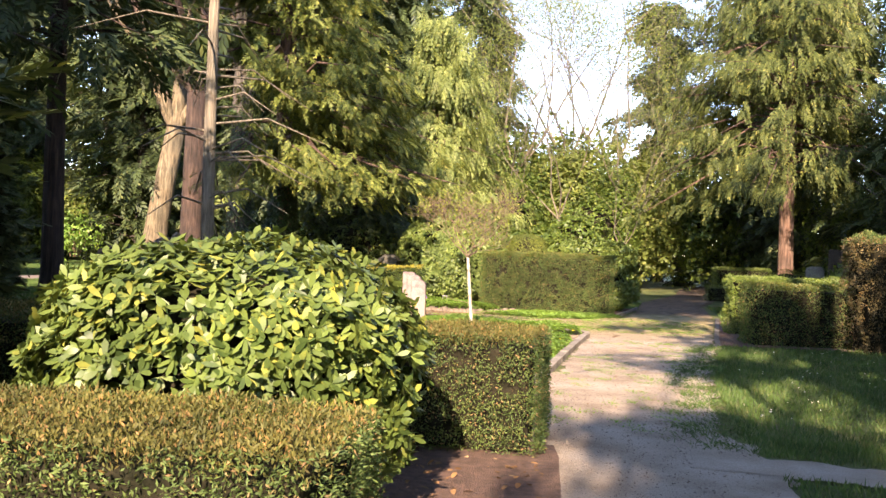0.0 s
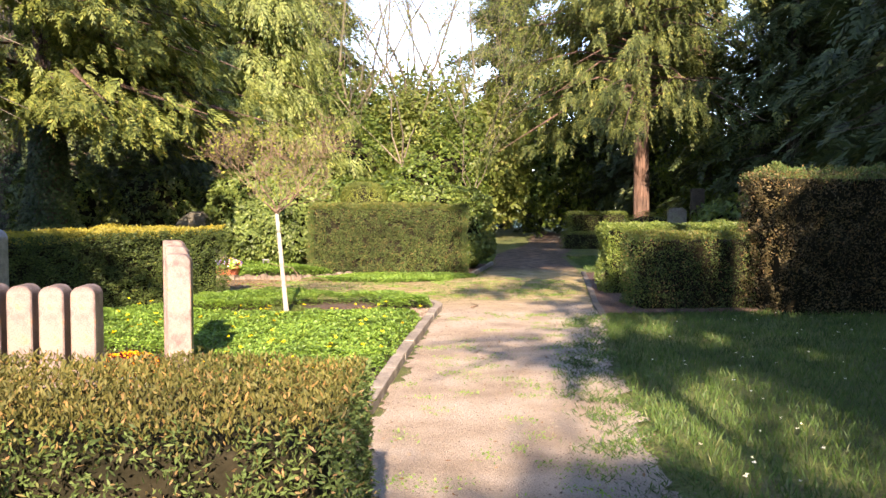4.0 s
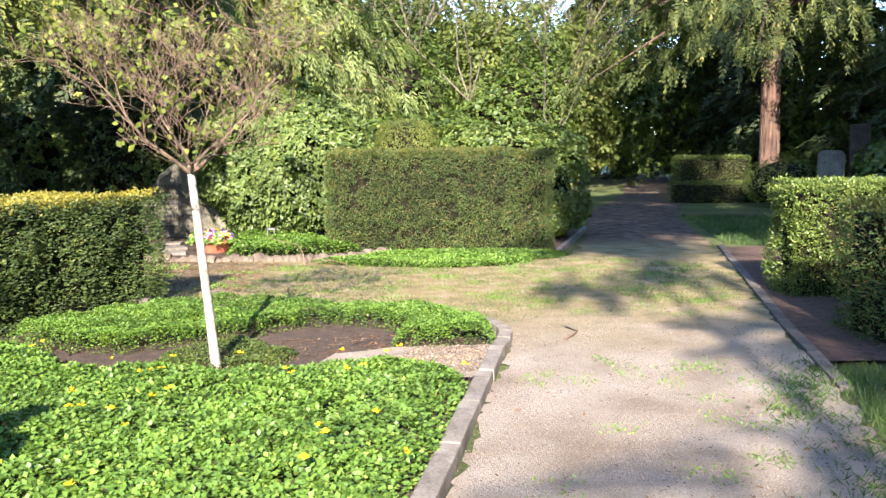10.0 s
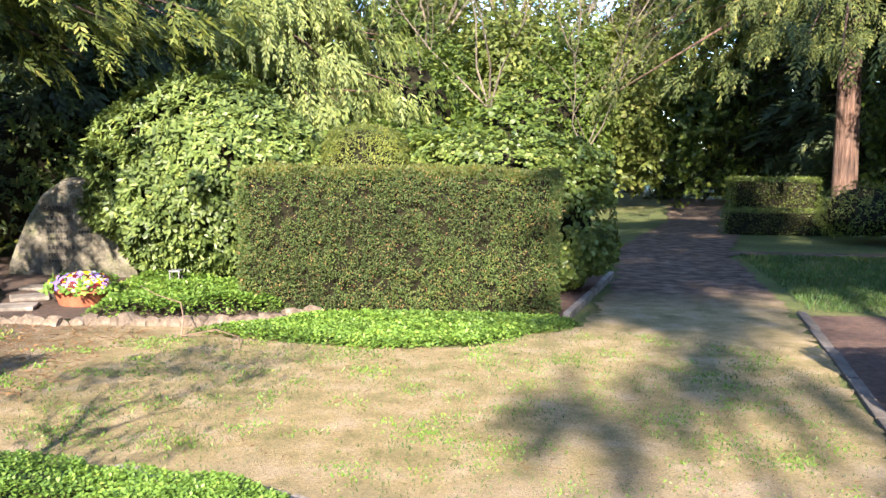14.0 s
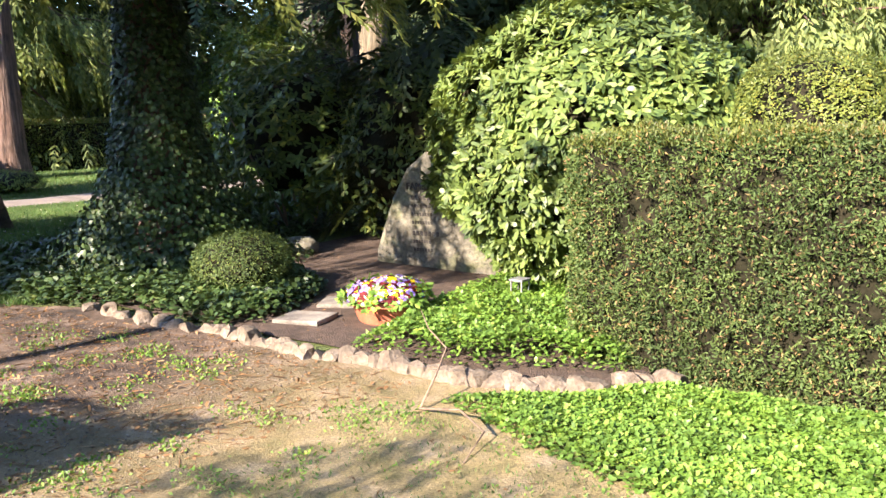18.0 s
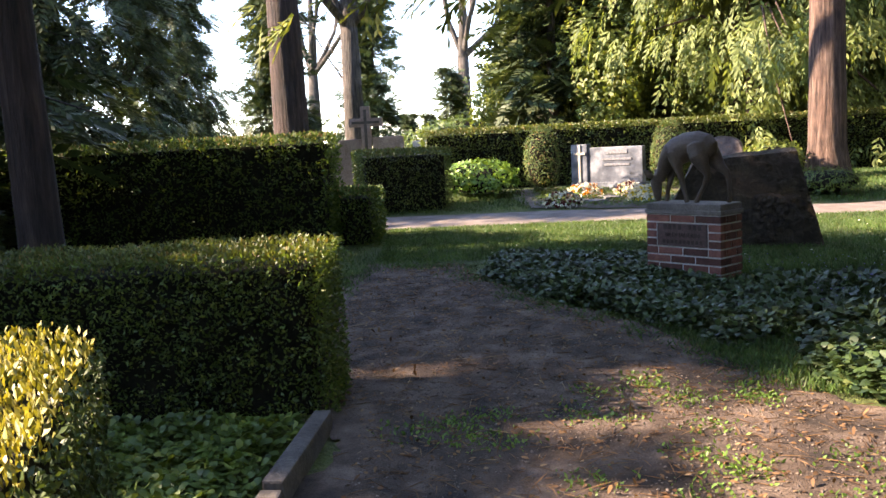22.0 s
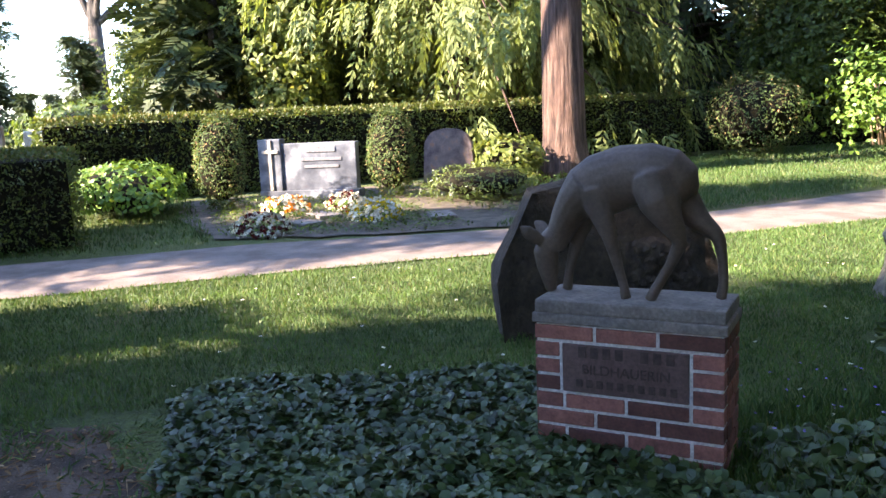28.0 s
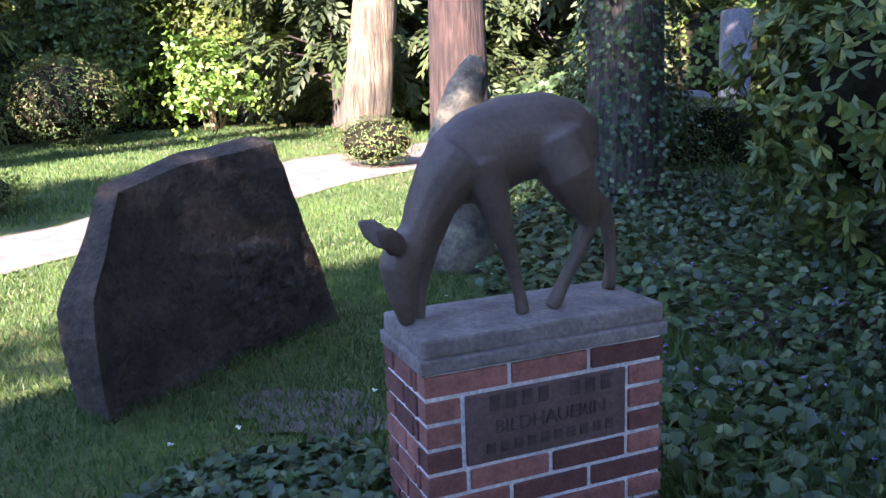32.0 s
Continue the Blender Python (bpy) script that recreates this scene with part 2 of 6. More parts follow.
PINKGRANITE = surf("pink_granite", [(0.36, (0.1, 0.07, 0.066)), (0.5, (0.17, 0.128, 0.12)), (0.6, (0.23, 0.165, 0.145)), (0.68, (0.3, 0.155, 0.1))], 7, 9, 0.5, 130, 0.25, 0.004, 0.35, 0.1)
GREYGRANITE = surf("grey_granite", [(0.35, (0.13, 0.13, 0.14)), (0.7, (0.24, 0.24, 0.25))], 20, 8, 0.5, 130, 0.2, 0.004, 0.3)
BOULDER = surf("mossy_boulder", [(0.3, (0.085, 0.075, 0.056)), (0.52, (0.165, 0.148, 0.112)), (0.75, (0.15, 0.16, 0.07))], 3, 8, 0.9, 25, 0.8, 0.02, 0.3)
ROUGH = surf("chiselled_stone", [(0.3, (0.02, 0.014, 0.009)), (0.7, (0.065, 0.046, 0.03))], 9, 8, 0.9, 18, 1.0, 0.04)
MENHIR = surf("lichened_standing_stone", [(0.3, (0.06, 0.05, 0.034)), (0.5, (0.15, 0.128, 0.088)), (0.7, (0.28, 0.25, 0.15))], 5, 8, 0.9, 30, 0.9, 0.03)
BASALT = surf("dark_slab_stone", [(0.3, (0.024, 0.016, 0.009)), (0.55, (0.054, 0.038, 0.023)), (0.75, (0.095, 0.067, 0.043))], 5, 8, 0.95, 24, 1.0, 0.03)
BRONZE = surf("weathered_bronze", [(0.3, (0.08, 0.055, 0.038)), (0.7, (0.14, 0.1, 0.074))], 6, 6, 0.62, 60, 0.3, 0.006, 0.15, 0.0, 0.2)
BRICK = surf("dark_red_brick", [(0.3, (0.15, 0.055, 0.04)), (0.7, (0.28, 0.105, 0.075))], 14, 6, 0.8, 80, 0.5, 0.006, 0.2, 0.5)
MORTAR = surf("pale_mortar", [(0.3, (0.55, 0.52, 0.48)), (0.7, (0.72, 0.69, 0.65))], 20, 4, 0.9, 90, 0.4, 0.004)
CAPSTONE = surf("sandstone_cap", [(0.3, (0.12, 0.098, 0.08)), (0.6, (0.22, 0.185, 0.155)), (0.75, (0.18, 0.18, 0.11))], 7, 6, 0.85, 60, 0.5, 0.008)
PLAQUE = surf("bronze_plaque", [(0.3, (0.085, 0.045, 0.035)), (0.7, (0.15, 0.085, 0.07))], 6, 5, 0.65, 70, 0.3, 0.004)
TERRACOTTA = surf("terracotta", [(0.3, (0.34, 0.09, 0.045)), (0.7, (0.46, 0.15, 0.08))], 8, 4, 0.75, 60, 0.2, 0.004)
GREYMARBLE = surf("veined_grey_marble", [(0.38, (0.06, 0.068, 0.085)), (0.5, (0.11, 0.12, 0.14)), (0.62, (0.24, 0.255, 0.28))], 2.6, 9, 0.4, 60, 0.1, 0.003, 0.08)
PINKSTONE = surf("pinkish_sandstone", [(0.3, (0.22, 0.15, 0.12)), (0.7, (0.38, 0.28, 0.23))], 5, 6, 0.85, 40, 0.5, 0.008)
PALESTONE = surf("pale_sandstone", [(0.3, (0.4, 0.34, 0.27)), (0.7, (0.56, 0.5, 0.42))], 5, 6, 0.85, 40, 0.4, 0.008)
ASPHALT = surf("worn_pale_road", [(0.35, (0.13, 0.1, 0.082)), (0.6, (0.215, 0.17, 0.142))], 3, 6, 0.9, 90, 0.5, 0.006)
# Engraved letters have the plaque's colour; the darker tone paints their shade.
LETTER = surf("shade_toned_letters", [(0.3, (0.05, 0.03, 0.024)), (0.7, (0.085, 0.05, 0.042))], 20)
INK = surf("dark_letters", [(0.3, (0.035, 0.03, 0.028)), (0.7, (0.06, 0.05, 0.045))], 20)


def ground_mat():
    m, t, b, out = nodes_of("lawn_and_soil")
    a = ramp(t, tex(t, "noise", 0.5, 6), [(0.35, (0.06, 0.085, 0.02)), (0.55, (0.1, 0.13, 0.03)), (0.72, (0.16, 0.13, 0.06))])
    f = ramp(t, tex(t, "noise", 25, 4), [(0.3, (0.6, 0.6, 0.6)), (0.7, (1.3, 1.25, 1.1))])
    t.links.new(mix(t, 1.0, a, f, "MULTIPLY"), b.inputs["Base Color"])
    b.inputs["Roughness"].default_value = 0.95
    bump(t, b, tex(t, "noise", 40, 5), 1.0, 0.05)
    return m


def path_mat():
    """Fine pinkish gravel, worn to dry grass at the crossing and to dark earth further on."""
    m, t, b, out = nodes_of("gravel_path")
    c = t.nodes.new("ShaderNodeTexCoord")
    c.name = "coords"
    sep = t.nodes.new("ShaderNodeSeparateXYZ")
    t.links.new(c.outputs["Object"], sep.inputs[0])
    grav = ramp(t, tex(t, "noise", 1.6, 7), [(0.3, (0.23, 0.175, 0.13)), (0.5, (0.35, 0.287, 0.23)), (0.72, (0.44, 0.375, 0.315))])
    pebble = ramp(t, tex(t, "voronoi", 95), [(0.0, (1.2, 1.18, 1.15)), (0.5, (0.85, 0.84, 0.83)), (0.9, (0.5, 0.48, 0.46))])
    grav = mix(t, 0.7, grav, mix(t, 1.0, grav, pebble, "MULTIPLY"))
    straw = ramp(t, tex(t, "noise", 3.5, 8), [(0.3, (0.15, 0.13, 0.048)), (0.5, (0.28, 0.215, 0.105)), (0.72, (0.37, 0.29, 0.195))])
    straw = mix(t, 0.8, straw, mix(t, 1.0, straw, ramp(t, tex(t, "noise", 70, 4), [(0.3, (0.55, 0.55, 0.5)), (0.7, (1.35, 1.3, 1.2))]), "MULTIPLY"))
    earth = ramp(t, tex(t, "noise", 4, 8), [(0.34, (0.028, 0.018, 0.012)), (0.5, (0.108, 0.07, 0.046)), (0.7, (0.235, 0.168, 0.124))])
    earth = mix(t, 0.8, earth, mix(t, 1.0, earth, pebble, "MULTIPLY"))

    def between(sock, lo, hi, wob):
        w = t.nodes.new("ShaderNodeMath")
        w.operation = "MULTIPLY_ADD"
        t.links.new(tex(t, "noise", 0.9, 5), w.inputs[0])
        w.inputs[1].default_value = wob
        t.links.new(sock, w.inputs[2])
        r = t.nodes.new("ShaderNodeMapRange")
        t.links.new(w.outputs[0], r.inputs[0])
        r.inputs[1].default_value, r.inputs[2].default_value = lo + wob / 2, hi + wob / 2
        return r.outputs[0]
    col = mix(t, between(sep.outputs[1], 17.2, 19.6, 2.5), grav, straw)
    col = mix(t, between(sep.outputs[1], 24.5, 26.0, 1.5), col, earth)
    col = mix(t, between(sep.outputs[0], 1.4, -0.8, 1.6), col, earth)
    t.links.new(col, b.inputs["Base Color"])
    b.inputs["Roughness"].default_value = 0.95
    bump(t, b, tex(t, "noise", 60, 6, rough=0.75), 0.9, 0.02)
    return m


LAWN, PATHM = ground_mat(), path_mat()


# ---------------------------------------------------------------- helpers for shapes
def gz(x, y=0.0):
    """Height of the ground: level along the path, rising gently to the west."""
    x = np.asarray(x, float)
    return np.interp(-x, [-1.0, 6.0, 18.0, 40.0], [0.0, 0.22, 0.46, 0.5])


def mesh_np(name, V, F, mat):
    V, F = np.asarray(V, np.float32), np.asarray(F, np.int32)
    me = bpy.data.meshes.new(name)
    k = F.shape[1]
    me.vertices.add(len(V))
    me.vertices.foreach_set("co", V.ravel())
    me.loops.add(F.size)
    me.loops.foreach_set("vertex_index", F.ravel())
    me.polygons.add(len(F))
    me.polygons.foreach_set("loop_start", np.arange(0, F.size, k, dtype=np.int32))
    me.polygons.foreach_set("loop_total", np.full(len(F), k, np.int32))
    me.update(calc_edges=True)
    me.materials.append(mat)
    return me


def part(name, data, mat=None, parent=None, label=""):
    """One mesh object (from a bmesh or a mesh) under a thing or part."""
    if isinstance(data, bmesh.types.BMesh):
        me = bpy.data.meshes.new(name)
        data.to_mesh(me)
        data.free()
        me.materials.append(mat)
        data = me
    ob = new(name, data)
    ob.parent = parent
    return tagged(ob, label) if label else ob


def thing(name, label, category, at=(0, 0, 0), rz=0, group="", kind=""):
    ob = new(name)
    ob.empty_display_size = 0.1
    ob.matrix_world = pose(*at, 0, 0, rz)
    return tagged(ob, label, category, group, kind)


def unit(v):
    return v / np.maximum(np.linalg.norm(v, axis=-1, keepdims=True), 1e-9)


def leaves(P, D, N, L, W, fold=0.15):
    """Pointed leaves from bases P along D, folded along the midrib: vertices and triangles."""
    n = len(P)
    L, W = np.broadcast_to(L, n)[:, None], np.broadcast_to(W, n)[:, None]
    D = unit(D)
    S = unit(np.cross(D, N))
    N = np.cross(S, D)
    V = np.stack([P, P + D * L * 0.5 + S * W / 2 + N * W * fold, P + D * L, P + D * L * 0.5 - S * W / 2 + N * W * fold], 1)
    i = np.arange(n)[:, None] * 4
    F = np.concatenate([i + [0, 1, 2], i + [0, 2, 3]], 0)
    return V.reshape(-1, 3), F


def round_leaves(P, D, N, L, W, fold=0.12, curl=0.0):
    """Rounded leaves: four triangles each, widest past the middle."""
    n = len(P)
    L, W = np.broadcast_to(L, n)[:, None], np.broadcast_to(W, n)[:, None]
    D = unit(D)
    S = unit(np.cross(D, N))
    N = np.cross(S, D)
    rows = [P]
    for k, w, s in ((0.4, 0.42, 1), (0.75, 0.46, 1), (1.0, 0, 0), (0.75, 0.46, -1), (0.4, 0.42, -1)):
        rows.append(P + D * L * k + S * W * w * s + N * (W * fold * abs(s) + L * curl * k * k))
    V = np.stack(rows, 1)
    i = np.arange(n)[:, None] * 6
    F = np.concatenate([i + [0, 1, 5], i + [1, 2, 5], i + [2, 4, 5], i + [2, 3, 4]], 0)
    return V.reshape(-1, 3), F


def join(*pieces):
    Vs, Fs, o = [], [], 0
    for V, F in pieces:
        Vs.append(V), Fs.append(F + o)
        o += len(V)
    return np.concatenate(Vs), np.concatenate(Fs)


def rand_dirs(n, up=0.0):
    d = rng.normal(size=(n, 3))
    d[:, 2] += up
    return unit(d)


def box_bm(bm, cx, cy, cz, sx, sy, sz, bev=0.0, rot=None):
    m = Matrix.Translation((cx, cy, cz)) @ (rot or Matrix()) @ Matrix.Diagonal((sx, sy, sz, 1))
    r = bmesh.ops.create_cube(bm, size=1, matrix=m)
    if bev:
        es = list({e for v in r["verts"] for e in v.link_edges})
        bmesh.ops.bevel(bm, geom=es, offset=bev, segments=2, affect="EDGES", profile=0.6)
    return bm


def tube(bm, pts, radii, sides=8, cap=True, fixed=None):
    """A tapered tube along points; radii may be numbers or (across, up) pairs."""
    pts = [Vector(p) for p in pts]
    rings = []
    for i, p in enumerate(pts):
        d = (pts[min(i + 1, len(pts) - 1)] - pts[max(i - 1, 0)]).normalized()
        ref = fixed or (Vector((0, 0, 1)) if abs(d.z) < 0.9 else Vector((1, 0, 0)))
        a = d.cross(ref).normalized()
        b = a.cross(d)
        r = radii[i] if isinstance(radii[i], tuple) else (radii[i], radii[i])
        rings.append([bm.verts.new(p + a * math.cos(2 * math.pi * k / sides) * r[0] + b * math.sin(2 * math.pi * k / sides) * r[1]) for k in range(sides)])
    for r0, r1 in zip(rings, rings[1:]):
        for k in range(sides):
            bm.faces.new((r0[k], r0[(k + 1) % sides], r1[(k + 1) % sides], r1[k])).smooth = True
    if cap:
        bm.faces.new(rings[0][::-1]), bm.faces.new(rings[-1])
    return bm


def rock_bm(sx, sy, sz, seed, sub=3, rough=0.25, flat=0.0):
    """An uneven stone with its foot at z = 0."""
    bm = bmesh.new()
    bmesh.ops.create_icosphere(bm, subdivisions=sub, radius=1)
    for v in bm.verts:
        q = v.co.normalized()
        k = 1 + rough * noise.noise(q * 1.3 + Vector((seed * 7.1, 0, 0))) + rough * 0.4 * noise.noise(q * 3.5 + Vector((0, seed * 3.3, 0)))
        e = [math.copysign(abs(c) ** 0.75, c) for c in q]
        v.co = Vector((e[0] * sx, e[1] * sy, e[2] * sz)) * k
        v.co.z = max(v.co.z + sz * 0.75, -0.05)
    for f in bm.faces:
        f.smooth = True
    return bm


def rubble_bm(sx, sy, sz, seed):
    """A broken field stone with hard facets, foot at z = 0."""
    r = random.Random(seed)
    bm = bmesh.new()
    bmesh.ops.create_icosphere(bm, subdivisions=2, radius=1)
    for v in bm.verts:
        q = v.co.normalized()
        v.co = Vector((math.copysign(abs(q.x) ** 0.6, q.x) * sx, math.copysign(abs(q.y) ** 0.6, q.y) * sy, math.copysign(abs(q.z) ** 0.6, q.z) * sz))
        v.co *= 1 + 0.4 * noise.noise(q * 1.9 + Vector((seed * 5.3, 0, 0))) + 0.2 * noise.noise(q * 4.7 + Vector((0, seed, 0)))
    for _ in range(3):
        n = Vector((r.uniform(-1, 1), r.uniform(-1, 1), r.uniform(0.2, 1))).normalized()
        p = n * min(sx, sy, sz) * r.uniform(0.75, 0.95)
        for v in bm.verts:
            k = (v.co - p).dot(n)
            if k > 0:
                v.co -= n * k * 0.9
    for v in bm.verts:
        v.co.z += sz * 0.55
    return bm


def sheet(name, outline, mat, dz, label, category, step=0.5, ragged=0.0, kind="structure"):
    """A flat piece of ground over an outline, following the ground."""
    P = []
    for (x0, y0), (x1, y1) in zip(outline, outline[1:] + outline[:1]):
        n = max(1, int(math.hypot(x1 - x0, y1 - y0) / step))
        for i in range(n):
            x, y = x0 + (x1 - x0) * i / n, y0 + (y1 - y0) * i / n
            w = Vector((x * 2.1, y * 2.1, 3.0))
            k = [noise.noise(w + Vector((s, 0, 0))) * 0.5 + noise.noise(w * 3.1 + Vector((s, 0, 0))) * 0.5 + noise.noise(w * 9 + Vector((s, 0, 0))) * 0.45 for s in (0, 9)]
            P.append((x + ragged * k[0], y + ragged * k[1]))
    n = len(P)
    lo, hi = np.min(P, 0), np.max(P, 0)
    G = [(x, y) for x in np.arange(lo[0] + 0.4, hi[0], 0.8) for y in np.arange(lo[1] + 0.4, hi[1], 0.8)]
    X, Y = np.array(G).T if G else (np.zeros(0), np.zeros(0))
    G = [g for g, q in zip(G, inside(P, X, Y)) if q] if len(X) else []
    co, _, faces, _, _, _ = delaunay_2d_cdt([Vector(p) for p in P + G], [(i, (i + 1) % n) for i in range(n)], [], 1, 1e-5)
    bm = bmesh.new()
    vs = [bm.verts.new((c.x, c.y, float(gz(c.x)) + dz)) for c in co]
    for f in faces:
        f = bm.faces.new([vs[k] for k in f])
        f.normal_update()
        if f.normal.z < 0:
            f.normal_flip()
    return tagged(part(name, bm, mat), label, category, "", kind)


def inside(poly, X, Y):
    r = np.zeros(len(X), bool)
    for (x0, y0), (x1, y1) in zip(poly, poly[1:] + poly[:1]):
        if y0 != y1:
            r ^= ((y0 > Y) != (y1 > Y)) & (X < (x1 - x0) * (Y - y0) / (y1 - y0) + x0)
    return r


def scatter(poly, n):
    """About n points spread evenly over an outline."""
    p = np.array(poly)
    lo, hi = p.min(0), p.max(0)
    Q = rng.uniform(lo, hi, (int(n * 2.2), 2))
    Q = Q[inside(poly, Q[:, 0], Q[:, 1])]
    return Q[:n]


# ---------------------------------------------------------------- plants
def needles_on_box(n, sx, sy, sz, L, W, bulge=0.03):
    """Leaves standing out of the four sides and the top of a clipped box (foot at z = 0); returns sides and top apart."""
    areas = np.array([sx * sz, sx * sz, sy * sz, sy * sz, sx * sy])
    which = rng.choice(5, n, p=areas / areas.sum())
    u, v = rng.uniform(-0.5, 0.5, n), rng.uniform(0, 1, n)
    P, N = np.zeros((n, 3)), np.zeros((n, 3))
    for k, (ax, s) in enumerate(((1, -1), (1, 1), (0, -1), (0, 1))):
        q = which == k
        o = 1 - ax
        P[q, ax] = s * (sx, sy)[ax] / 2
        P[q, o] = u[q] * (sx, sy)[o]
        P[q, 2] = v[q] * sz
        N[q, ax] = s
    q = which == 4
    P[q, 0], P[q, 1], P[q, 2], N[q, 2] = u[q] * sx, (v[q] - 0.5) * sy, sz, 1
    wave = np.array([noise.noise(Vector(p * 2.2)) + 0.5 * noise.noise(Vector(p * 6)) for p in P])
    P += N * (wave * bulge + rng.normal(0, 0.012, n) - 0.1 * rng.random(n) ** 3)[:, None]
    gap = np.array([noise.noise(Vector(p * 5.0)) + 0.7 * noise.noise(Vector(p * 13.0)) for p in P])
    keep = (gap > -0.5 + 0.25 * rng.random(n)) | (which == 4)
    P, N, which, q, n = P[keep], N[keep], which[keep], q[keep], int(keep.sum())
    D = unit(N * 0.75 + rand_dirs(n) * 0.9 + [0, 0, 0.25])
    Nn = rand_dirs(n) + N * 0.8
    top = q
    a = leaves(P[~top], D[~top], Nn[~top], rng.uniform(0.6, 1.3, (~top).sum()) * L, W)
    b = leaves(P[top], D[top], Nn[top], rng.uniform(0.6, 1.3, top.sum()) * L, W)
    return a, b


def hedge(name, label, cx, cy, sx, sy, h, rz=0, n=20000, L=0.035, W=0.014, mat=None, top=None, base=None, bulge=0.03):
    """A clipped hedge: core painted near-black for the shade inside, leafy sides, fresh growth on top."""
    z = float(gz(cx)) if base is None else base
    ob = thing(name, label, "hedge", (cx, cy, z), rz)
    bm = bmesh.new()
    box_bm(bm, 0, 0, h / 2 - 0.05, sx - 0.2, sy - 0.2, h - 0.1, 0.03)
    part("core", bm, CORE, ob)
    a, b = needles_on_box(n, sx, sy, h, L, W, bulge)
    part("sides", mesh_np("sides", *a, mat or YEW), None, ob)
    if len(b[0]):
        part("top", mesh_np("top", *b, top or YEW_TOP), None, ob)
    return ob


def on_ellipsoid(n, rx, ry, rz, lumps=0.15, seed=0, low=-0.75, boxy=1.0):
    d = rand_dirs(n * 3)
    d = d[d[:, 2] > low][:n]
    k = np.array([1 + lumps * noise.noise(Vector(q * 2.0) + Vector((seed, 0, 0))) + lumps * 0.5 * noise.noise(Vector(q * 5.0) + Vector((0, seed, 0))) for q in d])
    return np.sign(d) * np.abs(d) ** boxy * k[:, None] * [rx, ry, rz], d


def bush_mesh(n, rx, ry, rz, L, W, seed=0, lumps=0.15, whorl=5, depth=0.2, low=-0.75, droop=0.25, boxy=1.0):
    """Leaves in whorls over an uneven round bush, centred on its middle."""
    P, d = on_ellipsoid(n // whorl, rx, ry, rz, lumps, seed, low, boxy)
    P = P * (1 - depth * rng.random(len(P)) ** 2)[:, None]
    axis = unit(d + 0.5 * rand_dirs(len(P)) + [0, 0, 0.35])
    P, axis = np.repeat(P, whorl, 0), np.repeat(axis, whorl, 0)
    side = unit(np.cross(axis, rand_dirs(len(P))))
    D = unit(side + axis * rng.uniform(-0.1, 0.8, len(P))[:, None] - [0, 0, droop])
    make = round_leaves if W > 0.03 else leaves
    return make(P, D, axis + 0.25 * rand_dirs(len(P)), rng.uniform(0.65, 1.2, len(P)) * L, rng.uniform(0.8, 1.2, len(P)) * W, -0.12)


def core_bm(rx, ry, rz, k=0.8, seed=0):
    bm = bmesh.new()
    bmesh.ops.create_icosphere(bm, subdivisions=3, radius=1)
    for v in bm.verts:
        q = v.co.copy()
        w = k * (1 + 0.12 * noise.noise(q * 2 + Vector((seed, 0, 0))))
        v.co = Vector((q.x * rx, q.y * ry, q.z * rz)) * w
    return bm


def stems_bm(points, r=0.02, n=10, spread=0.8, h=1.0, seed=3):
    rr = random.Random(seed)
    bm = bmesh.new()
    for _ in range(n):
        a = rr.uniform(0, 6.283)
        d = Vector((math.cos(a) * spread * rr.random(), math.sin(a) * spread * rr.random(), h))
        p0 = Vector((rr.uniform(-0.2, 0.2), rr.uniform(-0.2, 0.2), 0))
        mid = p0 + d * 0.5 + Vector((rr.uniform(-0.1, 0.1), rr.uniform(-0.1, 0.1), 0))
        tube(bm, [p0, mid, p0 + d], [r, r * 0.8, r * 0.5], 5)
    return bm


def bush(name, label, x, y, rx, ry, h, n, L, W, mat, seed=0, lumps=0.15, whorl=5, low=-0.75, stems=8, category="shrub", core=0.78, lift=0.0, depth=0.2, boxy=1.0):
    z = float(gz(x)) + lift
    ob = thing(name, label, category, (x, y, z))
    rz = h / 2
    # solid dark body that stands for the shade between the leaves
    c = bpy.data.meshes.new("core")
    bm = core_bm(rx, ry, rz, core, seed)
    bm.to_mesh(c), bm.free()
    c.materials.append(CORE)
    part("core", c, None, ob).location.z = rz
    part("leaves", mesh_np("leaves", *bush_mesh(n, rx, ry, rz, L, W, seed, lumps, whorl, depth, low, boxy=boxy), mat), None, ob).location.z = rz
    if stems:
        part("stems", stems_bm(None, 0.025, stems, min(rx, ry) * 0.7, h * 0.6, seed), TWIG, ob)
    return ob


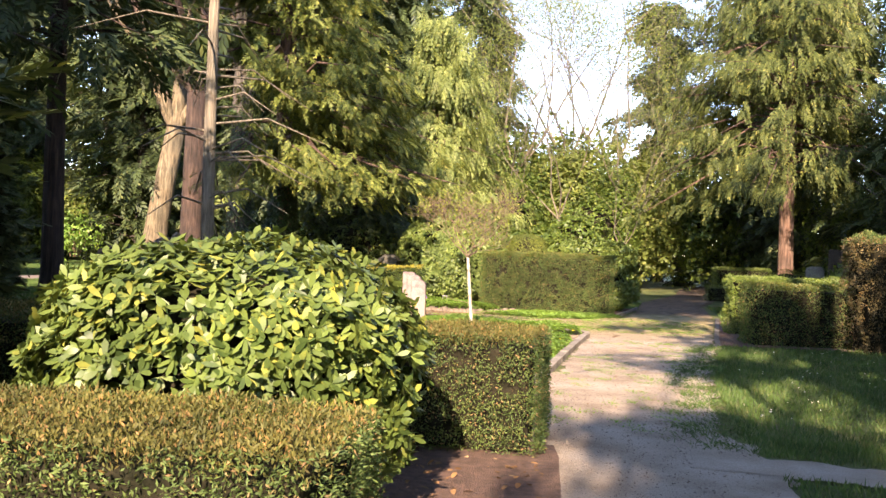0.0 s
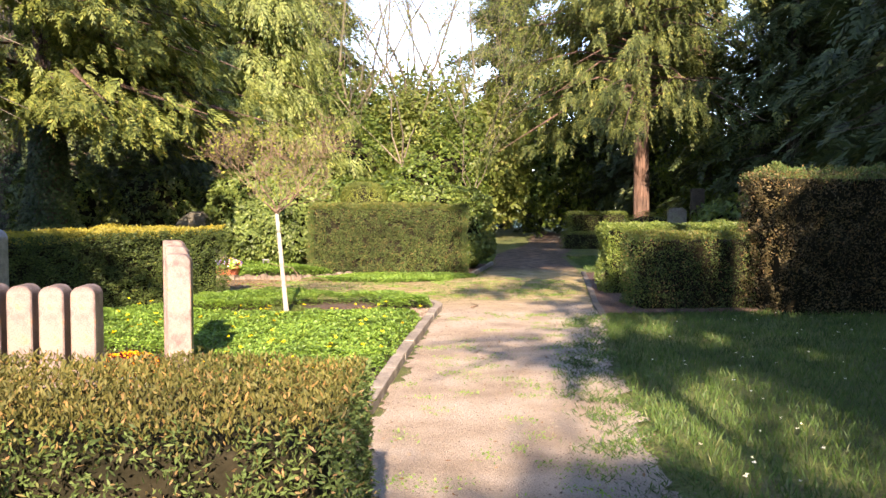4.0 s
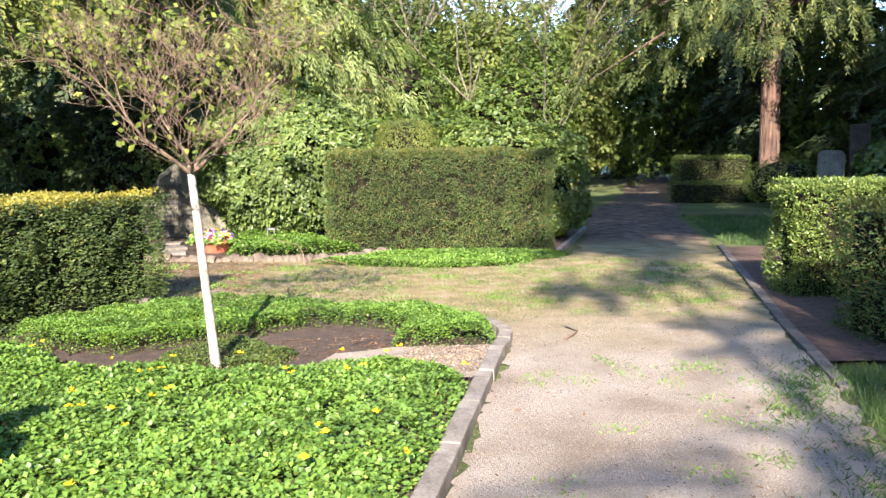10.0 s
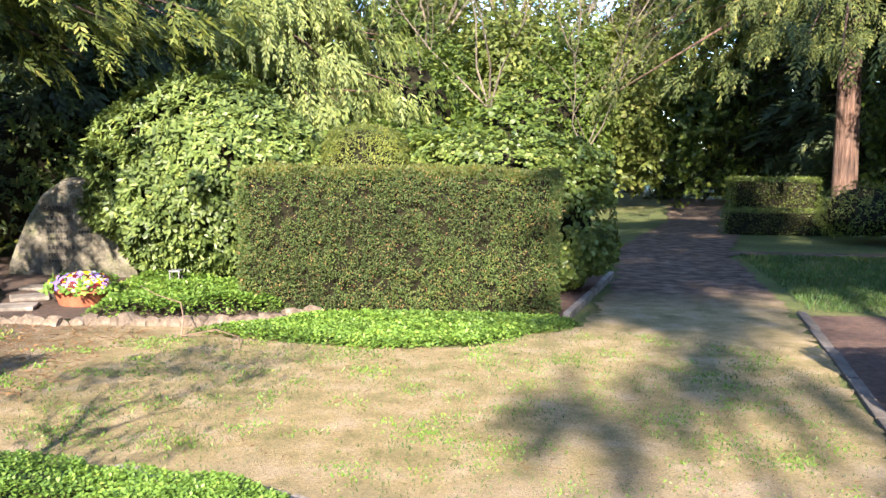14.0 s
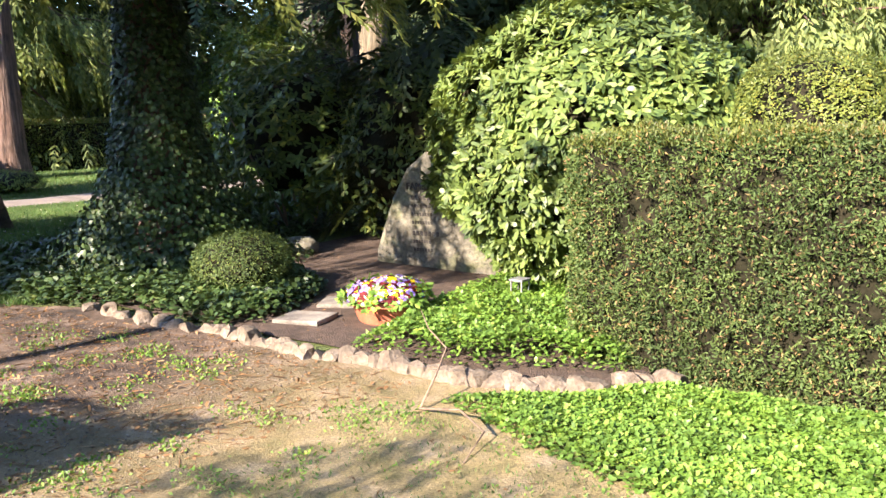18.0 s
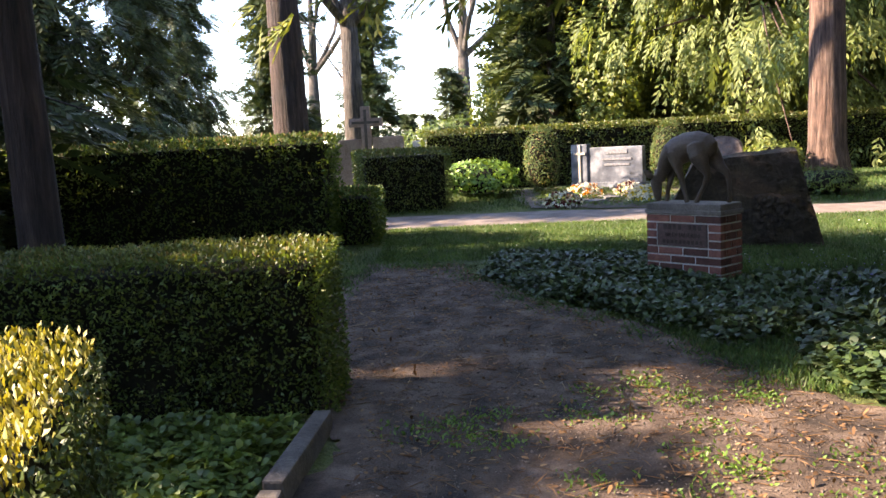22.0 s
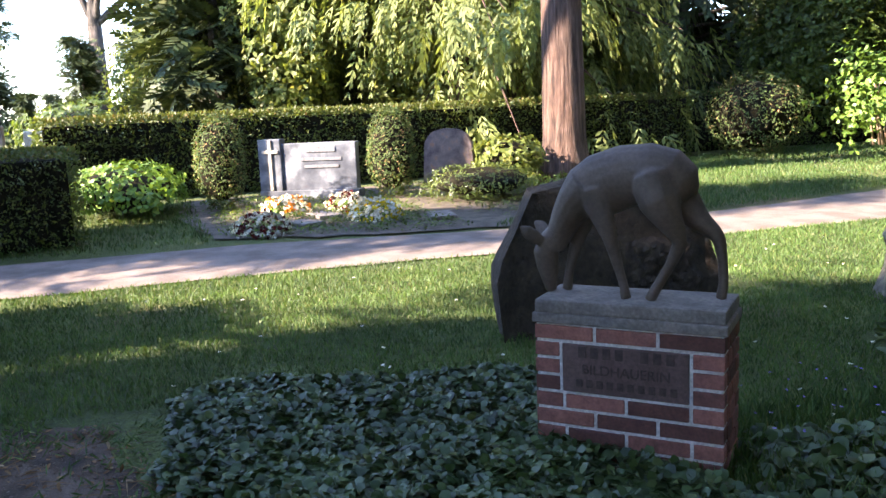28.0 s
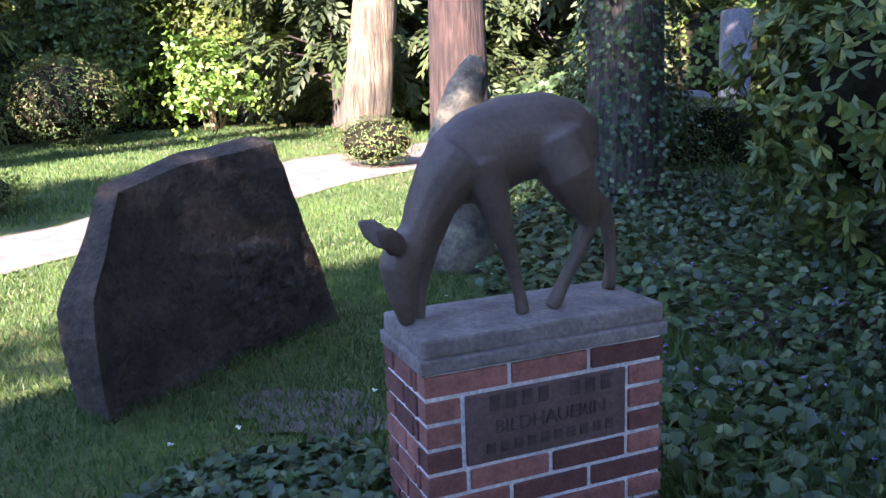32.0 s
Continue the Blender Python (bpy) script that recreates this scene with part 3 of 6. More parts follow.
def spray_crown(limbs, per, spread, L, W, hang, tail=4):
    """Flat drooping fronds in clumps along limbs: each frond an axis with side leaves in pairs."""
    nf = max(3, per * tail // 15)
    clumps = max(2, nf // 7)
    Vs = []
    for p0, p1 in limbs:
        p0, p1 = np.array(p0), np.array(p1)
        kc = rng.uniform(0.2, 1.02, clumps)
        C = p0 + (p1 - p0) * kc[:, None] + rng.normal(0, 1, (clumps, 3)) * spread * (0.35 + 0.65 * kc[:, None]) * [1, 1, 0.45]
        P = C[rng.integers(0, clumps, nf)] + rng.normal(0, 1, (nf, 3)) * L * [1.3, 1.3, 0.9]
        out = unit((p1 - p0) * [1, 1, 0])
        FL = L * rng.uniform(2.6, 5.2, nf)[:, None]
        D = unit(out * 0.75 + rand_dirs(nf) * [0.75, 0.75, 0.4] - [0, 0, 0.55 * hang])
        N = unit(rand_dirs(nf) * 0.7 + [0, 0, 0.8] + out * 0.5)
        S = unit(np.cross(D, N))
        N = np.cross(S, D)
        for k in (0.08, 0.26, 0.44, 0.62, 0.8):
            base = P + D * FL * k - np.array([0, 0, 1.0]) * FL * (0.4 * hang * k * k)
            for s in (-1, 1):
                d = D * 0.85 + S * s * (0.75 - 0.25 * k) - np.array([0, 0, 0.5 * hang * k])
                ln = FL[:, 0] * (0.42 - 0.2 * k)
                Vs.append(leaves(base, d, N + 0.2 * rand_dirs(nf), ln, ln * W / L * 0.95, 0.06))
        Vs.append(leaves(P + D * FL * 0.5 - np.array([0, 0, 1.0]) * FL * 0.1 * hang, D - np.array([0, 0, 0.7 * hang]), N, FL[:, 0] * 0.55, FL[:, 0] * 0.12, 0.05))
    return join(*Vs)


def conifer(name, label, x, y, h, r, z0, n_limbs, per, bark, mat, trunk_r=0.3, L=0.14, W=0.05, hang=0.6, seed=1, spread=0.3, lean=(0, 0), taper=0.85, sector=None, tail=4, dead=0, split=False, low_side=None):
    """A conifer with a bare lower trunk and sprays that hang from its limbs. sector: (from, to) in degrees, limbs only there."""
    rr = random.Random(seed)
    ob = thing(name, label, "tree", (x, y, float(gz(x)) - 0.05))
    bm = bmesh.new()
    zs = [0, 0.25, 0.8, h * 0.2, h * 0.45, h * 0.7, h]
    rs = [1.55, 1.2, 1.0, 0.88, 0.65, 0.4, 0.05]
    tube(bm, [(lean[0] * z / h + 0.03 * math.sin(z), lean[1] * z / h + 0.03 * math.cos(z * 1.3), z) for z in zs], [trunk_r * k for k in rs], 14)
    limbs = []
    lb = bmesh.new()
    for i in range(n_limbs):
        f = (i + rr.random()) / n_limbs
        z = z0 + (h - z0) * f ** 1.15
        a = rr.uniform(0, 6.283) if not sector else radians(rr.uniform(*sector))
        if low_side and z < low_side[0]:
            a = radians(rr.uniform(*low_side[1:]))
        ln = r * (1 - taper * f) * rr.uniform(0.7, 1.15) + 0.3
        p0 = Vector((lean[0] * z / h, lean[1] * z / h, z))
        p1 = p0 + Vector((math.cos(a) * ln, math.sin(a) * ln, ln * rr.uniform(-0.35, 0.1) * hang))
        limbs.append((p0, p1))
        pm = (p0 + p1) / 2 + Vector((0, 0, 0.12 * ln))
        one = bmesh.new() if split else lb
        tube(one, [p0, pm, p1], [trunk_r * 0.2 * (1.1 - f), trunk_r * 0.12 * (1.1 - f), 0.008], 5, False)
        if split:
            part("limb", one, bark, ob)
    for i in range(dead):
        z = rr.uniform(1.5, z0 + 2)
        a = rr.uniform(0, 6.283)
        ln = rr.uniform(0.6, 2.0)
        p0 = Vector((0, 0, z))
        tube(lb, [p0, p0 + Vector((math.cos(a) * ln * 0.5, math.sin(a) * ln * 0.5, 0.1)), p0 + Vector((math.cos(a) * ln, math.sin(a) * ln, -0.25))], [0.02, 0.014, 0.004], 4, False)
    part("trunk", bm, bark, ob)
    if len(lb.verts):
        tagged(part("branchwork", lb, bark, ob), kind="stuff")
    V, F = spray_crown(limbs, per, spread, L, W, hang, tail)
    part("crown", mesh_np("crown", V, F, mat), None, ob)
    return ob


def grow(bm, tips, p, d, ln, r, level, rr, split=3, bend=0.25, up=0.15):
    q = p
    pts, rad = [p], [r]
    for i in range(3):
        d = (d + Vector((rr.uniform(-bend, bend), rr.uniform(-bend, bend), rr.uniform(-bend, bend) + up))).normalized()
        q = q + d * ln / 3
        pts.append(q), rad.append(r * (1 - 0.18 * (i + 1)))
    tube(bm, pts, rad, 6 if level > 1 else 4, False)
    if level == 0:
        tips.append((pts[1], q))
        return
    for i in range(split):
        a = rr.uniform(0, 6.283)
        s = Vector((math.cos(a), math.sin(a), rr.uniform(0.1, 0.7)))
        grow(bm, tips, pts[-1 - (i % 2)], (d * 0.9 + s * 0.75).normalized(), ln * rr.uniform(0.6, 0.85), max(rad[-1] * 0.78, 0.0022), level - 1, rr, split, bend, up)


def broadleaf(name, label, x, y, trunk_h, trunk_r, reach, level, per, L, W, bark, mat, seed=1, split=3, spread=0.15, category="tree", lean=(0, 0), limb_mat=None, up=0.15, rise=(0.6, 1.2), bend=0.25, keep=1.0):
    rr = random.Random(seed)
    ob = thing(name, label, category, (x, y, float(gz(x)) - 0.03))
    bm = bmesh.new()
    top = Vector((lean[0], lean[1], trunk_h))
    tube(bm, [(0, 0, 0), (lean[0] * 0.1, lean[1] * 0.1, 0.15), top * 0.5, top], [trunk_r * 1.3, trunk_r * 1.08, trunk_r * 0.92, trunk_r * 0.8], 10)
    if trunk_r > 0.2:
        tube(bm, [top, top + Vector((0.1, 0.05, reach * 0.16)), top + Vector((0.05, 0.25, reach * 0.34)), top + Vector((0.3, 0.3, reach * 0.55))], [trunk_r * 0.8, trunk_r * 0.6, trunk_r * 0.36, 0.02], 10, False)
    part("trunk", bm, bark, ob)
    tips = []
    for i in range(split + 1):
        lb = bmesh.new()
        a = 6.283 * i / (split + 1) + rr.uniform(-0.4, 0.4)
        grow(lb, tips, top, Vector((math.cos(a) * 0.7, math.sin(a) * 0.7, rr.uniform(*rise))).normalized(), reach * rr.uniform(0.4, 0.55), trunk_r * 0.45, level, rr, split, bend, up)
        part("limb", lb, limb_mat or bark, ob)
    if per:
        tips = [t for t in tips if rr.random() < keep]
        A = np.array([t[0] for t in tips]).repeat(per, 0)
        B = np.array([t[1] for t in tips]).repeat(per, 0)
        P = A + (B - A) * rng.uniform(0, 1.1, (len(A), 1)) + rng.normal(0, spread, (len(A), 3))
        part("crown", mesh_np("crown", *leaves(P, rand_dirs(len(P), 0.2), rand_dirs(len(P)), rng.uniform(0.6, 1.2, len(P)) * L, W), mat), None, ob)
    return ob


def cover(name, label, poly, h, n, L, W, mat, lift=0.0, kind="stuff", category="ground cover", edge=0.15):
    """Low ground cover: leaves at uneven heights over an outline."""
    Q = scatter(poly, n)
    hum = np.array([noise.noise(Vector((x * 1.7, y * 1.7, 0.5))) + 0.6 * noise.noise(Vector((x * 5, y * 5, 2.5))) for x, y in Q])
    E = np.full(len(Q), 9.0)
    for (x0, y0), (x1, y1) in zip(poly, poly[1:] + poly[:1]):
        d = np.array([x1 - x0, y1 - y0])
        k = np.clip(((Q - [x0, y0]) @ d) / (d @ d), 0, 1)
        E = np.minimum(E, np.linalg.norm(Q - ([x0, y0] + k[:, None] * d), axis=1))
    keep = (E > 0.12) | (rng.random(len(Q)) < 0.45 + 4.0 * E)
    Q, hum, E = Q[keep], hum[keep], E[keep]
    Q = Q + np.array([[noise.noise(Vector((x * 2.3, y * 2.3, 11))) + 0.5 * noise.noise(Vector((x * 7, y * 7, 4))), noise.noise(Vector((x * 2.3, y * 2.3, 31))) + 0.5 * noise.noise(Vector((x * 7, y * 7, 24)))] for x, y in Q]) * 0.09
    rim = np.sqrt(np.clip(E / edge, 0.05, 1))
    z = gz(Q[:, 0]) + lift + h * rim * (0.85 + 0.3 * hum) * (1 - 0.35 * rng.random(len(Q)) ** 3)
    P = np.column_stack([Q, z])
    D = rand_dirs(len(P)) * [1, 1, 0.4] + [0, 0, 0.1]
    make = round_leaves if W > 0.03 else leaves
    return tagged(part(name, mesh_np(name, *make(P, D, rand_dirs(len(P)) * 0.5 + [0, 0, 1], rng.uniform(0.6, 1.25, len(P)) * L, W), mat)), label, category, "", kind)


def blades(name, label, poly, n, h, W, mat=None, lift=0.0, clump=0.6):
    """Grass blades over an outline, in tufts."""
    Q = scatter(poly, n)
    k = np.array([noise.noise(Vector((x * 1.1, y * 1.1, 7.0))) for x, y in Q])
    Q = Q[k > -clump + rng.normal(0, 0.2, len(Q))]
    P = np.column_stack([Q, gz(Q[:, 0]) + lift])
    D = rand_dirs(len(P)) * [0.6, 0.6, 0.1] + [0, 0, 1]
    return tagged(part(name, mesh_np(name, *leaves(P, D, rand_dirs(len(P)) + [0, -1, 0], rng.uniform(0.4, 1.2, len(P)) * h, W, 0.05), mat or GRASS)), label, "grass", "", "stuff")


# ---------------------------------------------------------------- ground, paths, kerbs
def ground():
    xs = np.concatenate([[-400, -150, -80, -40], np.arange(-30, 31, 1.0), [40, 80, 150, 400]])
    ys = np.concatenate([[-400, -150, -60, -25], np.arange(-10, 51, 1.0), [60, 90, 150, 400]])
    X, Y = np.meshgrid(xs, ys)
    V = np.column_stack([X.ravel(), Y.ravel(), gz(X.ravel()) - 0.01])
    n, k = len(xs), len(ys)
    i = (np.arange(k - 1)[:, None] * n + np.arange(n - 1)).ravel()[:, None]
    tagged(part("ground", mesh_np("ground", V, i + [0, 1, n + 1, n], LAWN)), "uneven lawn and bare earth of a wooded cemetery", "ground", "", "structure")


ground()
PATH_EDGE = [(2.0, -6), (2.35, 8.6), (2.75, 10.6), (3.9, 17.8), (3.85, 18.4), (3.5, 18.75), (2.2, 19.2), (0.8, 19.6), (-2.0, 19.35),
             (-3.05, 19.4), (-4.6, 18.6), (-8.5, 18.9), (-8.2, 20.0), (-7.3, 20.2), (-5.9, 20.85), (-4.9, 21.55), (-3.4, 22.1), (-2.5, 22.6), (-1.1, 22.85),
             (0.3, 23.0), (1.5, 23.25), (2.3, 22.5), (3.4, 22.3), (4.1, 22.5), (5.2, 23.65), (6.0, 27.0), (6.6, 31.5), (9.3, 40), (12.2, 55), (15, 55),
             (11.5, 40), (8.6, 30.8), (7.45, 23.4), (6.6, 19.7), (6.1, 17.0), (5.5, 14.5), (4.95, 12.0), (4.45, 9.3), (4.6, 8.2), (4.3, -6)]
sheet("path", PATH_EDGE, PATHM, 0.006, "fine pinkish gravel path worn to dry grass at the crossing", "path", 0.07, 0.2)
sheet("cross_path", [(4.0, 8.35), (5.4, 8.0), (12, 6.9), (12, 6.35), (5.5, 7.45), (4.0, 7.75)], PATHM, 0.012, "narrow gravel side path through the lawn", "path", 0.08, 0.14)
sheet("far_cross_path", [(6.2, 31.6), (10.5, 31.3), (25, 31.0), (25, 30.2), (10.5, 30.6), (6.2, 30.9)], PATHM, 0.012, "gravel side path crossing in the shade", "path", 0.4, 0.1)
ROAD = [(-11.9, 8), (-11.85, 18.8), (-11.6, 22.5), (-11.25, 25.0), (-10.95, 28.0), (-10.9, 30.0), (-9.5, 36), (-11.5, 37), (-13.1, 32.5), (-12.85, 30.6),
        (-12.4, 26.4), (-12.9, 24.1), (-13.5, 21.5), (-13.7, 18.6), (-13.8, 8)]
sheet("road", ROAD, ASPHALT, 0.008, "pale worn cemetery road between lawns", "road", 0.5, 0.06)


def kerb(name, label, line, w, h, length=1.0, mat=None):
    """A row of kerb stones along a line."""
    ob = thing(name, label, "kerb", (0, 0, 0), 0, "", "structure")
    for (x0, y0), (x1, y1) in zip(line, line[1:]):
        d = math.hypot(x1 - x0, y1 - y0)
        n = max(1, round(d / length))
        a = math.atan2(y1 - y0, x1 - x0)
        for i in range(n):
            k = (i + 0.5) / n
            bm = bmesh.new()
            box_bm(bm, 0, 0, h / 2 - 0.06, d / n - 0.012, w, h + 0.12, 0.012)
            for v in bm.verts:
                v.co += Vector((0, noise.noise(v.co * 5 + Vector((x0, y0, k))), noise.noise(v.co * 6 + Vector((y0, x0, k))))) * 0.006
            s = part("kerb_stone", bm, mat or STONE, ob)
            x, y = x0 + (x1 - x0) * k, y0 + (y1 - y0) * k
            s.matrix_world = pose(x, y, float(gz(x)) + random.uniform(-0.008, 0.004), random.uniform(-0.5, 0.5), 0, math.degrees(a) + random.uniform(-0.6, 0.6))
    return ob


kerb("bed_kerb", "weathered concrete kerb along a planted grave bed", [(2.5, 9.4), (2.78, 11.2), (3.15, 13.7), (3.52, 15.95), (3.76, 17.4), (3.83, 17.7), (3.86, 17.95), (3.84, 18.15), (3.77, 18.35), (3.66, 18.52), (3.5, 18.66), (3.3, 18.77), (3.0, 18.88), (2.3, 19.06)], 0.115, 0.085, 0.8)
kerb("path_kerb", "dark low stone kerb along a bare bed", [(6.02, 16.4), (6.4, 18.4), (7.1, 21.6), (7.75, 24.6)], 0.1, 0.03, 1.0, DARKSTONE)
kerb("hedge_kerb", "pale stone kerb beside a tall clipped hedge", [(5.05, 23.95), (5.5, 25.6), (6.0, 27.5)], 0.08, 0.07, 0.9)
kerb("plot_kerb", "narrow stone kerb at the edge of an ivy plot", [(-3.0, 19.33), (-2.0, 19.27), (0.4, 19.2)], 0.1, 0.12, 1.0, DARKSTONE)

sheet("soil_right", [(6.15, 17.1), (7.75, 24.4), (12, 24.4), (12, 17.2)], REDSOIL, 0.02, "reddish bark mulch under clipped hedges", "soil", 0.4, 0.05)
sheet("soil_hedge_end", [(4.7, 23.8), (5.05, 23.95), (5.9, 27.3), (4.9, 27.3)], REDSOIL, 0.03, "strip of reddish bare earth by a hedge", "soil", 0.4, 0.03)
sheet("soil_grave", [(-3.4, 22.6), (2.2, 23.5), (1.5, 27.5), (-3.8, 27.3)], SOIL, 0.012, "dark raked soil of a family grave plot", "soil", 0.4, 0.1)
sheet("bed_soil", [(0.9, 12.4), (2.8, 11.9), (3.78, 17.6), (3.72, 18.3), (3.2, 18.7), (0.3, 19.6), (-0.5, 18.5), (-0.6, 13.2)], SOIL, 0.03, "dark soil of a planted double grave", "soil", 0.4, 0.04)
sheet("bed_gravel", [(2.35, 16.7), (3.55, 16.6), (3.78, 17.6), (2.95, 17.55), (2.5, 17.3)], PATHM, 0.045, "pinkish gravel strip in a grave bed", "gravel", 0.2, 0.06)
sheet("grave_gravel", [(-2.2, 10.5), (2.62, 10.2), (2.8, 12.0), (1.0, 12.5), (-2.2, 12.9)], PATHM, 0.02, "fine gravel strip in front of headstones", "gravel", 0.4, 0.04)
sheet("soil_front", [(-1.5, 5.0), (2.9, 5.0), (2.95, 8.2), (-1.5, 8.2)], REDSOIL, 0.015, "bare reddish earth with dead leaves under a shrub", "soil", 0.4, 0.1)

# ---------------------------------------------------------------- hedges
hedge("yew_hedge", "tall clipped yew hedge with brown twigs showing", 3.2, 24.5, 3.5, 1.0, 1.58, 0.5, 150000, 0.036, 0.0125, bulge=0.08)
hedge("front_hedge", "low clipped hedge with sunlit brownish top in front of a rhododendron", -0.6, 4.65, 5.3, 0.95, 0.78, -2, 125000, 0.028, 0.0092, None, CLIP_TOP)
hedge("path_hedge", "knee-high clipped yew hedge ending at the path", 0.2, 8.45, 5.3, 1.15, 0.88, -3, 130000, 0.029, 0.0095, None, CLIP_TOP)
# Yellow top and dark sides put sun and grazing shade into the leaves.
golden = hedge("golden_hedge", "clipped hedge with golden top, sun and side shade put into leaf colours", -1.02, 17.35, 4.4, 0.88, 1.11, 65, 90000, 0.03, 0.015, DARK_BOX, YELLOW, bulge=0.07)
for c in golden.children:
    c.data.transform(Matrix(((1, -0.868, 0, 0), (0, 1, 0, 0), (0, 0, 1, 0), (0, 0, 0, 1))))
hedge("corner_hedge", "dark clipped yew hedge beside the lawn", 8.7, 17.95, 3.8, 0.9, 1.13, 0, 38000, 0.045, 0.016)
hedge("sunlit_hedge", "sunlit box hedge with bare woody foot", 8.35, 20.15, 2.7, 0.7, 1.2, 0, 48000, 0.036, 0.02, IVY_PALE, IVY_PALE, bulge=0.08)
hedge("mid_hedge", "dense dark box hedge beside a shaded earth path", -3.45, 16.9, 0.75, 4.9, 0.97, 0, 60000, 0.034, 0.017, MIDGREEN, YEW_TOP)
hedge("dark_hedge", "tall dark hedge in backlight", -10.3, 15.0, 1.1, 6.6, 1.55, 0, 26000, 0.07, 0.03, MIDGREEN, YEW)
hedge("dark_hedge_end", "lower dark hedge stepping down to the road", -10.7, 18.55, 1.2, 0.6, 0.75, 0, 5000, 0.06, 0.03, MIDGREEN, YEW)
hedge("box_hedge", "clipped box hedge beside the road", -15.2, 18.8, 1.8, 1.7, 1.15, 12, 12000, 0.06, 0.028, BOX, YEW_TOP)
hedge("back_hedge", "long clipped hornbeam hedge behind graves", -20.3, 26.0, 1.0, 14.0, 1.47, 3, 36000, 0.08, 0.04, BOX, YEW_TOP)
hedge("back_hedge_right", "long dark hedge in tree shade", -21.5, 37.5, 1.0, 9.0, 1.5, -8, 12000, 0.09, 0.045, MIDGREEN, YEW)
hedge("far_hedge", "clipped hedge far along the path", 11.6, 38.0, 2.2, 0.9, 1.3, 0, 9000, 0.06, 0.025, BOX, BOX)
hedge("far_hedge_low", "low clipped hedge round a far grave", 11.2, 35.6, 3.0, 0.6, 0.6, 0, 6000, 0.05, 0.02, BOX, BOX)
hedge("far_hedge_left", "dark hedge along the far path", 5.0, 31.5, 1.6, 2.5, 1.35, 0, 8000, 0.06, 0.025, YEW, YEW)
hedge("brown_hedge", "brownish untrimmed yew column beside the lawn", 9.75, 17.35, 2.4, 1.3, 2.05, 0, 32000, 0.05, 0.018, BROWN_YEW, YEW, bulge=0.16)

# ---------------------------------------------------------------- shrubs
bush("rhododendron", "sunlit rhododendron with glossy yellowish-green leaves", 0.98, 6.05, 1.08, 0.85, 1.4, 23000, 0.088, 0.033, RHODO, 3, 0.16, 6, -0.85, 14, core=0.74, lift=0.14, boxy=0.8)
bush("grave_rhododendron", "large rounded rhododendron behind a family grave", 0.5, 25.95, 1.6, 1.3, 2.74, 46000, 0.112, 0.038, RHODO2, 8, 0.14, 6, -0.9, 8, core=0.86, depth=0.1)
bush("dark_rhododendron", "shaded rhododendron beside a boulder headstone", -2.2, 27.6, 1.8, 1.3, 2.1, 9000, 0.115, 0.038, RHODO, 12, 0.3, 6, -0.5, 12, core=0.5, lift=0.3)
bush("dome_shrub", "clipped barrel of golden yew above a hedge", 2.64, 25.45, 0.56, 0.5, 1.15, 26000, 0.03, 0.012, GOLD_YEW, 2, 0.06, 2, -0.95, 0, core=0.86, depth=0.1, lift=0.98, boxy=0.72)
bush("ivy_hedge", "loose ivy-covered hedge with pale young leaves", 4.35, 25.95, 1.42, 0.62, 2.02, 30000, 0.065, 0.05, IVY_PALE, 5, 0.16, 3, -0.95, 0, core=0.8, boxy=0.55)
bush("verge_shrub", "small dark leafy shrub at the lawn's edge", 7.65, 10.9, 0.55, 0.5, 1.0, 4000, 0.06, 0.032, MIDGREEN, 14, 0.25, 4, -0.8, 6)
bush("box_ball", "rounded box shrub on an ivy-covered grave edge", -2.15, 23.85, 0.5, 0.48, 0.62, 13000, 0.026, 0.012, DARK_BOX, 4, 0.08, 2, -0.9, 0, lift=-0.02)
bush("light_shrub", "pale variegated shrub by a far grave", 12.2, 33.5, 1.1, 0.8, 1.35, 7000, 0.05, 0.026, SPRING, 6, 0.15, 3, -0.8, 0)
for x, y, h in ((-17.0, 21.75, 1.5), (-16.75, 24.45, 1.5)):
    bush("cone_shrub", "conical clipped yew beside a marble headstone", x, y, 0.4, 0.4, h, 5000, 0.05, 0.018, YEW, 3, 0.08, 2, -0.95, 0)
bush("low_shrub", "low juniper on a grave", -15.8, 25.6, 1.1, 0.9, 0.55, 2500, 0.06, 0.02, BOX, 3, 0.2, 2, -0.5, 0)
bush("low_shrub", "low grey-green juniper at the road edge", -14.0, 26.5, 0.9, 0.8, 0.5, 2500, 0.06, 0.02, MIDGREEN, 6, 0.2, 2, -0.5, 0)
bush("yellow_shrub", "yellow-green leafy shrub beside a headstone", -17.3, 26.8, 0.7, 0.6, 0.9, 1600, 0.1, 0.06, SPRING, 7, 0.3, 3, -0.6, 4)
bush("leafy_shrub", "fresh green leafy plants by the road", -17.2, 20.3, 1.3, 0.9, 0.8, 2600, 0.1, 0.05, COVER, 9, 0.3, 3, -0.5, 0)
bush("roadside_shrub", "small clipped shrub at the road's bend", -11.3, 31.8, 0.7, 0.5, 0.8, 2500, 0.05, 0.02, YEW, 5, 0.1, 2, -0.9, 0)
bush("laurel", "dark glossy laurel at the lawn's edge", -2.6, 27.2, 1.3, 1.2, 2.6, 5000, 0.11, 0.038, RHODO, 6, 0.3, 5, -0.8, 6)
bush("laurel", "dark glossy rhododendron at the lawn's edge", -4.75, 26.7, 1.3, 1.1, 2.7, 9000, 0.13, 0.042, RHODO, 15, 0.25, 7, -0.85, 6, core=0.6)
bush("ivy_mound", "mound overgrown with dark ivy beside a tree", -8.1, 32.0, 1.4, 1.1, 1.4, 7000, 0.1, 0.085, IVY, 18, 0.25, 3, -0.8, 0, core=0.85)
